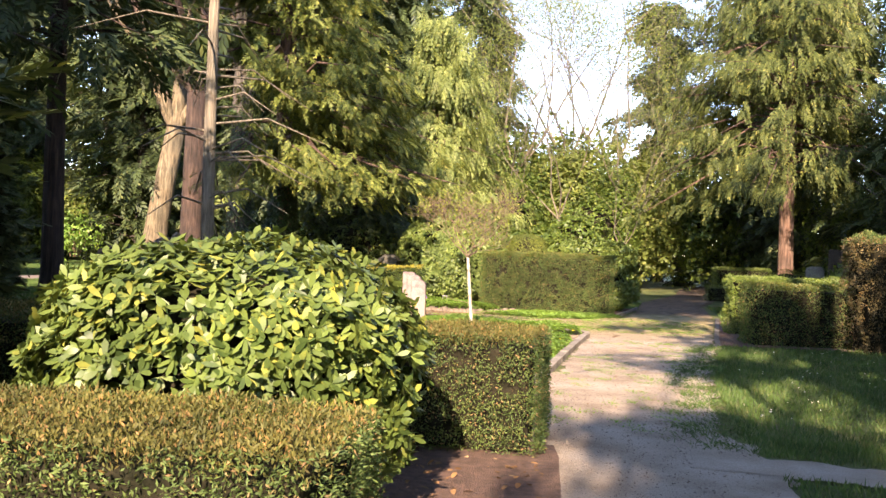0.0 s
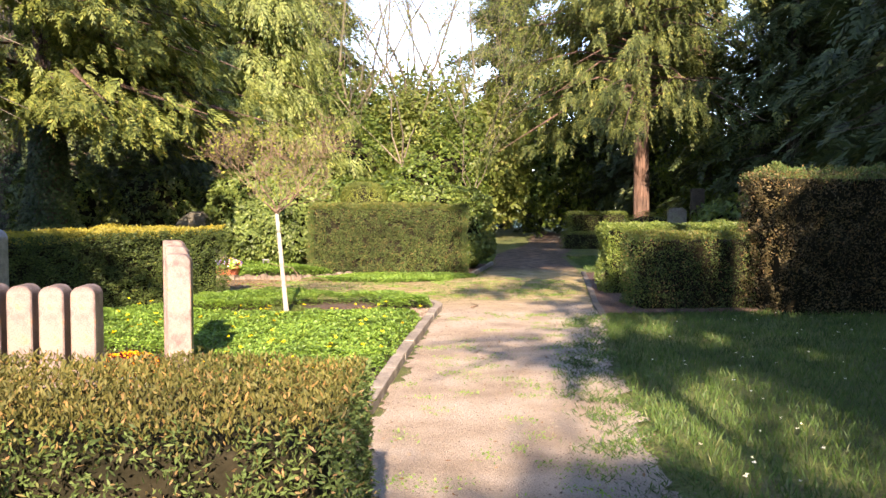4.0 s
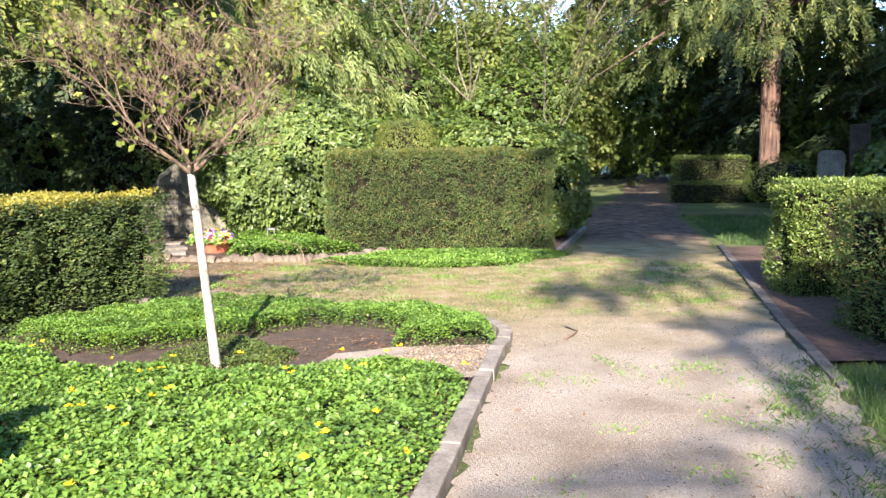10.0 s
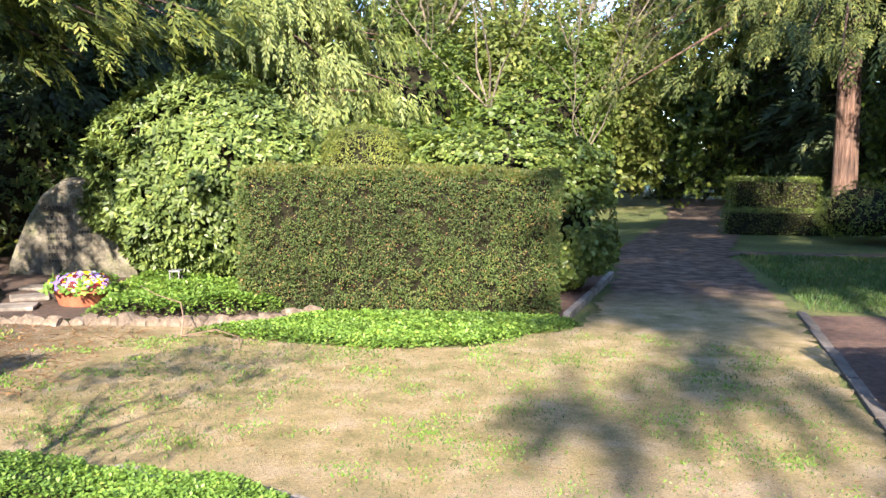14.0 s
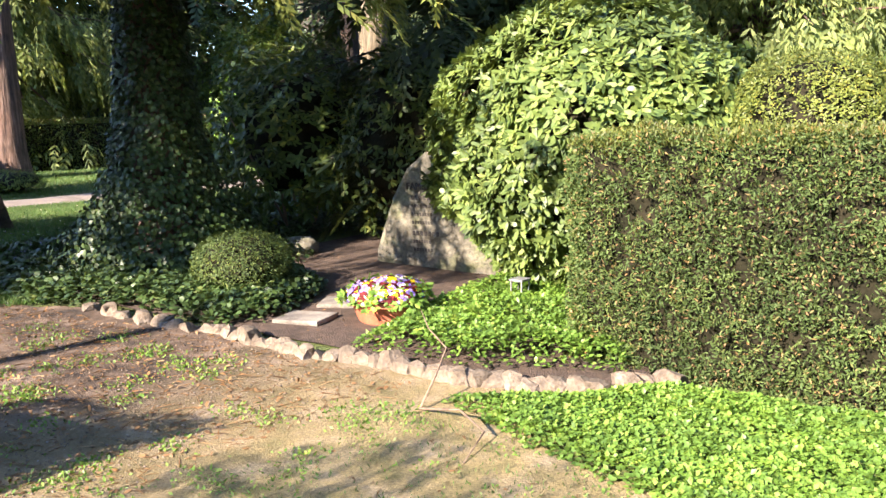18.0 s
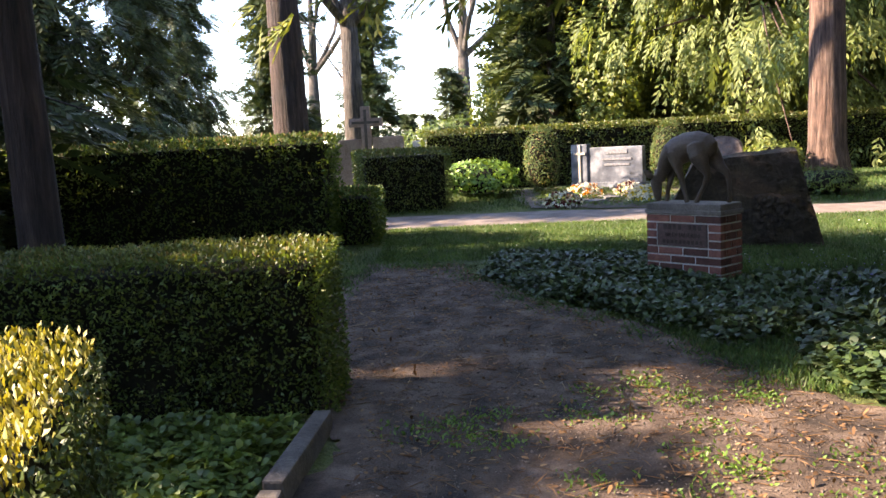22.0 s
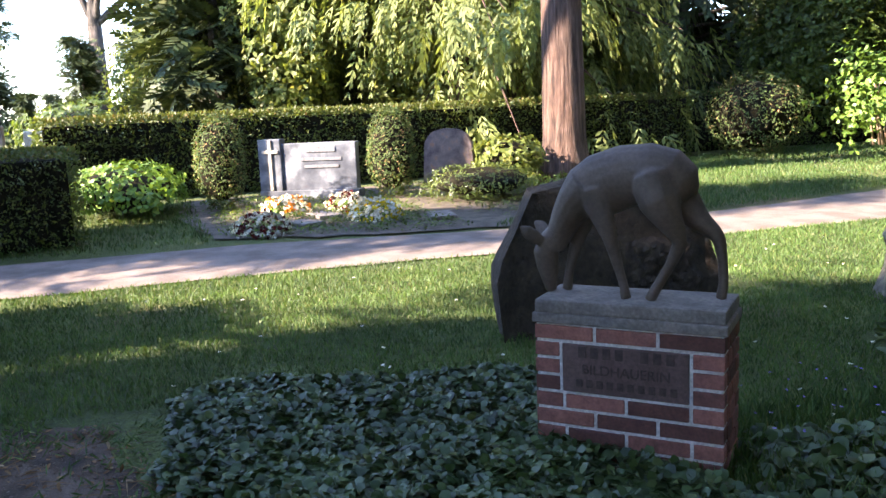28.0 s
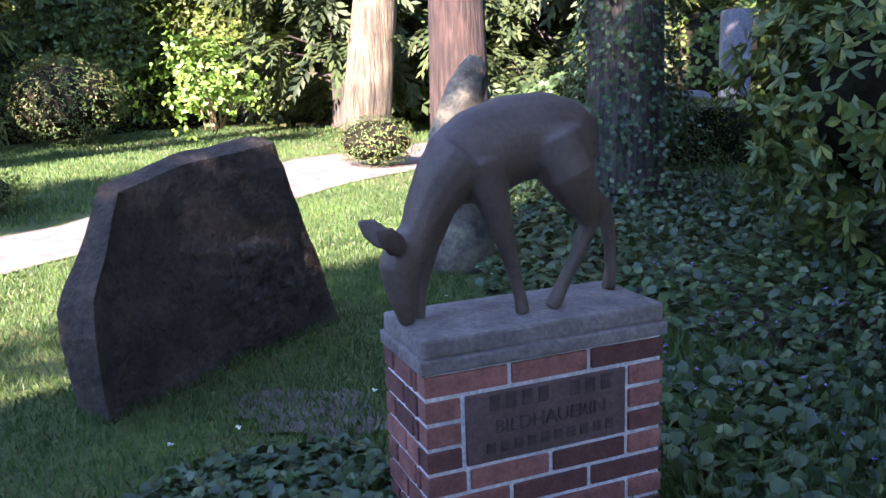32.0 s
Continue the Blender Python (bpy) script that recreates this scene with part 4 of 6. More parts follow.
hedge("plot_border", "low dark hedge round a shaded grave", -5.9, 33.0, 2.8, 0.6, 0.95, -8, 7000, 0.06, 0.03, MIDGREEN, YEW_TOP)

# ---------------------------------------------------------------- trees
broadleaf("young_tree", "slender young tree with whitewashed stem and opening leaves", 1.7, 16.92, 1.48, 0.034, 1.14, 4, 1, 0.056, 0.038, WHITEBARK, SPRING_TIP, 11, 4, 0.02, lean=(-0.13, 0.0), limb_mat=YOUNGTWIG, up=0.02, rise=(0.12, 0.75), bend=0.34, keep=0.6)
conifer("ivy_cypress", "old cypress with ivy-clad trunk and hanging sunlit sprays", -4.15, 24.25, 15, 4.2, 3.3, 140, 340, REDBARK, SPRAY, 0.34, 0.084, 0.029, 0.9, 5, 0.42, tail=6, split=True, low_side=(6.5, -95, 30))
conifer("red_cypress", "tall cypress with bare reddish trunk and drooping sprays", 13.2, 37.4, 20, 6.0, 5.4, 150, 240, REDBARK, SHADED_SPRAY, 0.32, 0.12, 0.036, 1.5, 6, 0.62, tail=6, split=True)
conifer("thin_spruce", "thin grey-stemmed spruce with dead lower branches", -2.05, 13.4, 14, 1.9, 9.0, 30, 45, PALEBARK, DARK_SPRAY, 0.1, 0.14, 0.05, 0.6, 7, 0.25, dead=95)
conifer("red_larch", "tall cypress trunk with furrowed reddish bark", -17.4, 28.0, 21, 3.2, 10.5, 60, 160, REDBARK, SPRAY, 0.4, 0.14, 0.035, 1.2, 8, 0.5)

def ivy_trunk(x, y, r0, h, n, mound, label):
    """Ivy climbing a trunk and spreading round its foot."""
    z = h * rng.random(n) ** 1.5
    a = rng.uniform(0, 6.283, n)
    rad = r0 * np.clip(1.3 - 0.13 * z, 0.75, 1.3) + mound * np.exp(-z / 0.55) * rng.random(n) ** 0.5 + 0.05 * rng.random(n)
    P = np.column_stack([x + np.cos(a) * rad, y + np.sin(a) * rad, float(gz(x)) + z + 0.05])
    N = np.column_stack([np.cos(a), np.sin(a), 0.3 + 0.6 * np.exp(-z / 0.4)]) + 0.45 * rand_dirs(n)
    D = rand_dirs(n) * 0.6 - [0, 0, 0.8] + 0.3 * N
    tagged(part("trunk_ivy", mesh_np("trunk_ivy", *leaves(P, D, N, rng.uniform(0.6, 1.3, n) * 0.066, 0.058), IVY)), label, "ivy", "", "stuff")


ivy_trunk(-4.15, 24.25, 0.34, 3.3, 16000, 1.3, "dense ivy climbing an old cypress trunk")
ivy_trunk(-7.2, 29.4, 0.45, 6.0, 7500, 1.2, "dense dark ivy wrapping a tree trunk")

# conifers that close the place: a few patterns, copied
dark = conifer("dark_fir", "dense dark conifer in deep shade", -9.5, 41, 17, 4.0, 1.2, 110, 125, BARK, DARK_SPRAY, 0.3, 0.235, 0.085, 0.7, 9, 0.5)
weep = conifer("weeping_cypress", "weeping cypress with hanging sunlit green sprays", -25, 31, 15, 4.8, 3.6, 120, 210, REDBARK, WEEP_SPRAY, 0.33, 0.17, 0.05, 2.1, 10, 0.55, tail=6)
slim = conifer("slim_cypress", "slender dark columnar cypress among graves", -27, 23, 11, 1.6, 0.5, 80, 90, BARK, DARK_SPRAY, 0.2, 0.25, 0.095, 0.2, 12, 0.3)


def spread_trees(proto, spots):
    for i, (x, y, s) in enumerate(spots):
        c = copy_thing(proto, pose(x, y, float(gz(x)) - 0.05, 0, 0, (i * 77 + x * 13) % 360))
        c.scale = (s, s, s)


spread_trees(dark, [(-15, 44, 1.0), (-8, 46, 1.2), (-16, 50, 1.2), (-4, 46, 1.1), (18, 46, 1.1), (24, 40, 1.1), (20, 34, 0.9),
                    (17, 33, 0.8), (17.5, 27, 0.85), (23, 27, 1.0), (29, 33, 1.2), (15, 52, 1.2), (12, 64, 1.2), (20, 60, 1.3), (-1, 60, 1.2), (-10, 60, 1.3), (28, 48, 1.3),
                    (-14.4, 11.6, 0.62), (-22, 8, 0.45), (17, 8, 0.8), (22, 17, 1.0), (14.5, 21, 0.8), (-25, 46, 1.2), (-32, 52, 1.3), (-20, 56, 1.2), (-38, 42, 1.2)])
spread_trees(weep, [(-23.5, 28.5, 1.0), (-34, 33, 1.2), (-29, 25.5, 0.8), (-1.0, 34, 0.7)])
spread_trees(slim, [(-40, 17.3, 0.24), (-40.6, 18.2, 0.24), (-40, 19.4, 0.43), (-30, 27, 1.0), (-60, 22, 0.5), (-62, 26, 0.6), (-55, 14, 1.0), (-36, 12, 0.8)])
# woods added behind the start and south-west, mostly unseen, to shade lawn and deer
spread_trees(dark, [(16, -8, 1.2), (8.9, 8.4, 0.38), (-15.5, 39.5, 0.95), (-19, 43, 1.1), (-11.8, 42, 1.0), (-7.5, -6, 1.0), (-30, 40, 1.3), (-2.4, 2.8, 0.48)])
spread_trees(weep, [(15.0, -4.0, 1.2), (3.6, -6.6, 0.6)])
spread_trees(dark, [(-2.9, 28.3, 0.6)])
# fir, pine and spruces added out of sight; their crowns only cast shade
conifer("shade_fir", "unseen open-crowned fir added to dapple the earth path", -7.5, -1.2, 17.5, 3.6, 6.5, 54, 66, BARK, DARK_SPRAY, 0.28, 0.26, 0.1, 0.7, 52, 0.4)
conifer("path_pine", "unseen high-crowned pine added to shade the far path", 7.4, 3.2, 20.0, 2.9, 13.0, 60, 110, REDBARK, DARK_SPRAY, 0.24, 0.22, 0.08, 0.6, 44, 0.4, taper=0.5)
conifer("lawn_spruce", "unseen broad spruce added to shade the lawn", 9.9, 2.2, 9.6, 2.7, 4.8, 60, 110, BARK, DARK_SPRAY, 0.25, 0.22, 0.08, 0.6, 42, 0.45)
conifer("lawn_spruce", "unseen slender spruce added to shade lawn and path edge", 5.9, 0.4, 10.2, 1.7, 6.8, 34, 60, BARK, DARK_SPRAY, 0.18, 0.2, 0.07, 0.6, 43, 0.35)
conifer("tall_spruce", "unseen long-stemmed conifer added to shade the crossing", 4.75, 0.8, 18.6, 1.6, 11.9, 44, 120, BARK, DARK_SPRAY, 0.08, 0.14, 0.05, 0.7, 17, 0.3)
# slim cypresses added outside the view to shade hedges, earth path and deer
spread_trees(slim, [(-2.2, 6.2, 0.6), (-3.5, 7.2, 0.64), (-8.5, 13.5, 0.55), (-6.3, 14.4, 0.32)])
# added beside the view for broken shade round the deer
conifer("shade_fir", "open-crowned fir added beside the view to dapple the deer", -7.2, 12.3, 14.5, 3.4, 2.0, 56, 62, BARK, DARK_SPRAY, 0.25, 0.24, 0.09, 0.7, 51, 0.4)
conifer("shade_pine", "tall dark-stemmed conifer with a high crown beside a hedge", -6.1, 16.2, 14, 2.4, 5.0, 60, 80, DARKRED, DARK_SPRAY, 0.2, 0.2, 0.07, 0.6, 27, 0.35)
# the last two are unseen, added to shade the far right
spread_trees(dark, [(-23, 10.5, 0.5), (-30, 9.5, 0.55), (13.5, 12.0, 0.8), (11.8, 8.0, 0.9)])

birch = broadleaf("spring_tree", "tall tree with bare pale branches and first yellow-green leaves", 4.0, 40, 3.2, 0.085, 8.0, 4, 17, 0.075, 0.055, PALEBARK, SPRING, 21, 3, 0.36, rise=(0.9, 1.8), bend=0.4)
spread_trees(birch, [(4.6, 50, 2.0), (1.8, 47, 1.8), (7.4, 52, 2.0), (5.2, 60, 2.3), (7.4, 43, 1.1), (1.0, 46, 1.2), (6, 54, 1.3), (9, 50, 1.1), (2.0, 38, 0.7), (6.5, 37, 0.6), (-30, 16, 1.0), (-44, 30, 1.2), (-2, 58, 1.2), (-27, 47, 1.0)])
bare = broadleaf("bare_tree", "tall bare tree with forked dark trunks against the sky", -26, 16.5, 5.0, 0.35, 12, 4, 0, 0.1, 0.1, BARK, None, 31, 3)
spread_trees(bare, [(-48, 20, 1.2), (-55, 10, 1.2)])
broadleaf("oak", "big dark-barked tree trunk", -18.5, 16.0, 7.5, 0.42, 12, 3, 1, 0.14, 0.1, DARKRED, MIDGREEN, 33, 3, 0.5)
broadleaf("lit_tree", "old tree with sunlit peeling bark", -13.6, 36.3, 6.0, 0.5, 10, 3, 14, 0.16, 0.12, TANBARK, MIDGREEN, 35, 3, 0.6, lean=(0.8, 0.5))
broadleaf("reddish_tree", "tree with dark furrowed reddish trunk", -10.2, 32.7, 7.0, 0.45, 10, 3, 12, 0.16, 0.12, DARKRED, MIDGREEN, 36, 3, 0.6)
broadleaf("ivy_tree", "tree trunk wrapped in dark ivy", -7.2, 29.4, 7.0, 0.42, 9, 3, 12, 0.16, 0.12, BARK, MIDGREEN, 37, 3, 0.6)
for x, y, rx, ry, h, s in ((-2, 33, 3, 1.5, 3.0, 1), (2.5, 34, 2.5, 1.5, 2.6, 2), (-24, 42, 4, 2, 3.0, 3), (-30, 36, 4, 2, 2.6, 4), (-15, 43, 4, 2, 3.0, 5), (-6, 40, 4, 2, 3.0, 6), (20, 38, 4, 2, 3.0, 7), (4.4, 36, 1.6, 1.5, 3.2, 10), (5.6, 42, 2.0, 2, 4.5, 11), (1.2, 39, 2.5, 2, 5.0, 12), (2.2, 31.5, 1.8, 1.2, 2.4, 13), (-12, 44, 5, 2, 5, 14), (-20, 47, 5, 2, 5, 15), (-30, 44, 5, 2, 5, 16), (22, 44, 5, 2, 6, 17), (14.5, 30, 2, 1.5, 2, 18), (-33, 20, 3, 2.5, 2.2, 8), (-40, 26, 5, 3, 2.6, 9)):
    bush("background_shrub", "mixed evergreen shrubs in the woods", x, y, rx, ry, h, 5000, 0.17, 0.09, MIDGREEN, s, 0.3, 3, -0.7, 0)

thicket = bush("tall_thicket", "tall pale-green thicket in spring leaf", 4.6, 46, 2.6, 1.8, 7.2, 11000, 0.22, 0.12, SPRING, 1, 0.4, 3, -0.9, 0, core=0.25, depth=0.75)
thicket2 = bush("tall_thicket", "tall dull-green thicket behind the path", 0.5, 47, 2.8, 1.8, 8.2, 11000, 0.22, 0.12, MIDGREEN, 2, 0.4, 3, -0.9, 0, core=0.25, depth=0.75)
spread_trees(thicket, [(-34, 24.6, 1.15), (-39, 23.0, 0.9), (8.6, 47, 1.0), (2.3, 49, 1.2), (6.8, 50, 1.2), (4.4, 53, 1.3), (-28, 30, 0.9), (-31, 22, 0.7), (-36, 30, 1.0), (-26, 24.6, 0.8), (-25, 28.0, 0.75), (10, 58, 1.1), (-27, 44, 0.9)])
spread_trees(thicket2, [(6.6, 43, 0.75), (2.4, 43, 0.7), (-4, 43, 0.8), (-10, 44, 0.9), (-18, 45, 0.8), (-24, 40, 0.7), (-17.5, 41, 0.8), (-21, 38.5, 0.6), (-13.5, 41, 0.8), (-33, 26, 0.7), (12, 48, 1.0), (17, 40, 0.8)])
bush("lit_shrub", "sunlit bright yellow-green shrub at the wood's edge", -19.5, 40.5, 1.8, 1.5, 3.2, 6000, 0.16, 0.09, SPRING, 4, 0.35, 3, -0.7, 5, core=0.4, lift=1.0, depth=0.5)
bush("sunlit_shrub", "bright green sunlit shrub on thin stems at the wood's edge", -15.6, 33.8, 0.9, 0.8, 1.9, 2200, 0.12, 0.065, COVER, 24, 0.9, 3, -0.9, 7, core=0.2, lift=0.4, depth=0.85)
bush("dark_dome", "dark clipped yew dome beside the far lawn", -19.2, 34.0, 1.3, 1.0, 1.9, 5000, 0.07, 0.03, YEW, 25, 0.1, 2, -0.9, 0)

# ---------------------------------------------------------------- planted beds
BED_A = [(1.02, 12.25), (2.82, 12.0), (3.16, 14.1), (3.53, 16.3), (3.42, 16.75), (2.9, 16.95), (2.55, 16.85), (2.2, 16.5), (1.8, 16.72), (1.3, 16.75), (0.9, 16.6), (0.3, 17.2), (-0.5, 17.2), (-1.3, 15.4), (-0.6, 14.2), (0.1, 14.0), (1.0, 13.6)]
cover("strawberry_cover", "bright green ground cover with yellow flowers on a grave bed", BED_A, 0.19, 96000, 0.035, 0.028, COVER)
BED_A2 = [(2.95, 17.55), (3.3, 17.48), (3.74, 17.6), (3.79, 18.0), (3.7, 18.35), (3.48, 18.58), (3.1, 18.8), (2.3, 18.98), (1.4, 18.95), (0.6, 19.2), (0.35, 18.8), (-0.2, 17.6), (0.1, 17.3), (0.9, 17.35), (1.35, 17.75), (1.9, 18.15), (2.35, 18.45), (2.75, 18.25), (2.95, 17.95)]
cover("box_cover", "low clipped green border at the bed's end", BED_A2, 0.24, 76000, 0.023, 0.016, COVER, edge=0.1)
cover("low_cover", "thin low ground cover round a young tree", [(1.2, 16.85), (1.7, 16.72), (2.1, 16.9), (2.25, 17.3), (1.95, 17.75), (1.5, 17.85), (1.2, 17.5), (1.1, 17.1)], 0.1, 9000, 0.024, 0.014, BOX)
BED_B = [(0.1, 23.2), (1.0, 23.35), (2.0, 23.85), (1.6, 25.0), (0.7, 25.5), (-0.3, 25.4), (-0.2, 24.4)]
cover("grave_cover", "dense bright green ground cover on a family grave", BED_B, 0.22, 16000, 0.045, 0.03, COVER)
cover("hedge_foot_cover", "fresh green wild ground cover at a hedge's foot", [(1.4, 22.8), (2.4, 23.8), (4.9, 24.0), (5.2, 23.6), (4.1, 22.5), (3.4, 22.25), (2.2, 22.45)], 0.09, 32000, 0.036, 0.028, COVER)
cover("ivy_cover", "dark ivy spreading over a grave's edge", [(-3.3, 22.2), (-2.5, 22.7), (-1.2, 22.9), (-1.0, 23.3), (-1.4, 24.3), (-2.4, 24.8), (-4.3, 24.8), (-5.2, 23.6), (-4.4, 22.4)], 0.16, 15000, 0.062, 0.058, IVY)
cover("deer_ivy", "dark glossy ivy round a brick plinth", [(-8.3, 20.4), (-7.3, 20.25), (-5.9, 20.85), (-4.9, 21.6), (-4.2, 22.0), (-4.6, 22.8), (-5.9, 22.6), (-6.6, 22.35), (-7.0, 22.5), (-7.45, 22.65), (-7.85, 22.35), (-8.05, 21.6), (-8.35, 21.0)], 0.13, 27000, 0.055, 0.05, IVY)
cover("side_ivy", "dark ivy beside a brick plinth", [(-6.5, 22.75), (-5.9, 22.4), (-4.7, 22.3), (-4.7, 23.6), (-5.3, 24.2), (-6.3, 24.0)], 0.09, 4200, 0.08, 0.07, IVY)
sheet("bare_patch", [(-6.45, 24.3), (-5.6, 24.1), (-4.7, 24.5), (-4.5, 25.1), (-5.5, 25.2), (-6.2, 24.9)], REDSOIL, 0.012, "bare reddish earth patch under trees", "soil", 0.2, 0.15)
sheet("worn_patch", [(-8.15, 22.75), (-7.6, 22.65), (-7.35, 22.95), (-7.6, 23.2), (-8.1, 23.15)], TANSOIL, 0.008, "worn bare earth in the lawn before a slab", "soil", 0.06, 0.2)
cover("plot_ivy", "dark green cover in a kerbed plot", [(-3.0, 19.2), (-2.0, 19.15), (-0.9, 19.1), (-0.9, 18.6), (-3.0, 17.6)], 0.16, 7000, 0.055, 0.042, MIDGREEN)
cover("wood_ivy", "ivy and small blue flowers under trees", [(-7.4, 24.5), (-4.9, 23.8), (-3.8, 25.4), (-4.6, 31), (-8.5, 31), (-9.0, 28.5)], 0.12, 12000, 0.08, 0.07, IVY)

blades("lawn_grass", "mown lawn with daisies beside the path", [(4.5, 8.6), (5.0, 12), (5.6, 14.6), (6.1, 16.9), (12, 17.4), (12, 7.6), (5.4, 8.3)], 60000, 0.09, 0.008)
blades("near_grass", "grass at the path's side", [(4.7, 1.0), (4.6, 7.0), (12, 6.2), (12, 1.0)], 16000, 0.1, 0.009)
blades("deer_lawn", "shaded lawn around a bronze deer", [(-11.8, 18.9), (-8.5, 19.0), (-8.3, 20.3), (-7.4, 21.9), (-6.9, 22.3), (-4.8, 22.9), (-5.2, 24), (-7.5, 24.6), (-9.0, 28.5), (-10.8, 30), (-11.2, 25), (-11.6, 22.5)], 110000, 0.055, 0.008)
blades("shade_grass", "long grass in deep shade between ivy and a tree", [(-6.9, 22.5), (-6.6, 24.6), (-5.0, 23.9), (-4.3, 23.2), (-4.2, 22.5), (-4.7, 22.0), (-5.9, 22.2)], 16000, 0.13, 0.01)
blades("verge_grass", "shaded grass between far hedges and the path", [(7.9, 24.7), (13, 24.5), (14, 30.3), (8.7, 30.6)], 22000, 0.09, 0.011)
blades("hedge_side_grass", "grass strip along a hedge", [(5.2, 27.4), (6.0, 27.6), (6.6, 31), (4.6, 30.6)], 5000, 0.09, 0.011)
blades("corner_grass", "thin shaded grass between hedges and the earth path", [(-9.6, 14.5), (-9.7, 18.6), (-11.8, 18.9), (-8.6, 19.3), (-7.0, 18.9), (-4.7, 18.55), (-4.0, 17.5), (-4.0, 15)], 16000, 0.08, 0.009, clump=0.3)
blades("path_side_grass", "grass along a narrow side path", [(4.5, 8.25), (5.4, 8.0), (12, 6.9), (12, 7.9), (5.4, 8.8), (4.6, 8.9)], 14000, 0.08, 0.008)
blades("path_side_grass", "grass along a narrow side path", [(4.5, 7.55), (5.5, 7.35), (12, 6.3), (12, 5.6), (4.5, 6.8)], 12000, 0.08, 0.008)
blades("ivy_edge_grass", "thin grass between ivy and the earth path", [(-5.3, 21.45), (-4.6, 21.6), (-3.3, 22.0), (-3.0, 22.6), (-4.4, 22.9), (-5.0, 22.1)], 6000, 0.07, 0.008)
blades("wood_grass", "shaded grass under the trees", [(-9.0, 28.4), (-10.8, 30.0), (-9.6, 35.5), (-6.0, 36.5), (-4.0, 33.5), (-5.0, 31.0), (-8.5, 30.9)], 14000, 0.08, 0.012)
blades("far_grass", "sunlit grass before a dark hedge", [(-13.2, 32.0), (-12.0, 37.0), (-14.0, 41.0), (-20.5, 38.0), (-20.0, 33.0)], 16000, 0.1, 0.016)
blades("roadside_grass", "grass between road and graves", [(-13.9, 16.5), (-13.8, 21.2), (-18.4, 21.4), (-19.7, 18.6), (-16.6, 16.0)], 11000, 0.09, 0.013)
blades("road_grass", "sunlit grass beyond the road", [(-13.0, 24.5), (-12.6, 26.6), (-13.2, 32), (-19.5, 33), (-19.7, 28), (-17.5, 28.2), (-14.2, 26.2)], 24000, 0.1, 0.014)
blades("crossing_grass", "thin dry grass on the crossing", [(2.3, 19.2), (4, 18.7), (6.4, 19.5), (7.2, 22.6), (5.2, 23.4), (3.4, 22.2), (1.5, 22.6), (0.8, 20)], 9000, 0.035, 0.006, clump=0.1)

# ---------------------------------------------------------------- rocks along the family grave
rock_line = [(-2.6, 22.55), (-1.67, 22.64), (-1.1, 22.82), (-0.59, 22.84), (-0.14, 22.86), (0.31, 23.01), (0.77, 23.08), (1.23, 23.14), (1.6, 23.3), (2.05, 23.45), (2.3, 23.8)]
edge = thing("rock_edging", "row of rough pale field stones edging a grave", "stone edging")
for i in range(40):
    k = i / 39 * (len(rock_line) - 1)
    j = min(int(k), len(rock_line) - 2)
    x, y = (rock_line[j][c] + (rock_line[j + 1][c] - rock_line[j][c]) * (k - j) for c in (0, 1))
    s = part("stone", rubble_bm(random.uniform(0.07, 0.16), random.uniform(0.06, 0.1), random.uniform(0.05, 0.1), i), FIELDSTONE, edge)
    s.matrix_world = pose(x, y, float(gz(x)) - 0.02, 0, 0, random.uniform(-30, 50))

# ---------------------------------------------------------------- pot of pansies, slabs, lantern, boulder headstone
pot = thing("flower_pot", "terracotta bowl full of mixed pansies on a grave", "flower pot", (-0.32, 23.98, float(gz(-0.32)) + 0.01))
bm = bmesh.new()
prof = [(0.001, 0.0), (0.19, 0.0), (0.235, 0.14), (0.24, 0.15), (0.262, 0.155), (0.265, 0.2), (0.24, 0.2), (0.22, 0.17), (0.001, 0.16)]
rings = [[bm.verts.new((r * math.cos(6.2832 * k / 28), r * math.sin(6.2832 * k / 28), z)) for k in range(28)] for r, z in prof]
for a, b in zip(rings, rings[1:]):
    for k in range(28):
        bm.faces.new((a[k], a[(k + 1) % 28], b[(k + 1) % 28], b[k]))
part("bowl", bm, TERRACOTTA, pot)
part("leaves", mesh_np("leaves", *bush_mesh(1200, 0.3, 0.3, 0.14, 0.06, 0.03, 2, 0.2, 3, 0.3, -0.2), COVER), None, pot).location.z = 0.2
for nm, mt, n in (("white_pansies", WHITE_P, 16), ("yellow_pansies", YELLOW_P, 34), ("red_pansies", RED_P, 60), ("violet_pansies", BLUE_P, 70)):
    P, d = on_ellipsoid(n, 0.28, 0.28, 0.15, 0.1, 1, 0.12)
    P, d = P.repeat(5, 0), d.repeat(5, 0)
    D = unit(np.cross(d, rand_dirs(len(P))))
    part(nm, mesh_np(nm, *round_leaves(P, D, d + [0, -0.5, 0.2], 0.04, 0.042), mt), None, pot).location.z = 0.2
    tagged(bpy.data.objects[nm], kind="stuff")
pot.scale = (1.25, 1.25, 1.0)
for x, y, sx, sy, r in ((-0.83, 23.5, 0.42, 0.36, 20), (-1.0, 24.1, 0.4, 0.34, 35), (-1.25, 24.75, 0.4, 0.3, 10)):
    bm = box_bm(bmesh.new(), 0, 0, 0.015, sx, sy, 0.045, 0.014)
    for v in bm.verts:
        v.co += Vector((noise.noise(v.co * 4 + Vector((x, y, 0))), noise.noise(v.co * 4 + Vector((y, x, 3))), 0)) * 0.05
    ob = part("stepping_stone", bm, STONE)
    ob.matrix_world = pose(x, y, float(gz(x)) + 0.01, 0, 0, r)
    tagged(ob, "flat grey stepping stone on raked soil", "stepping stone", "stepping stones")
small = part("boulder", rock_bm(0.24, 0.18, 0.13, 5, 3, 0.2), BOULDER)
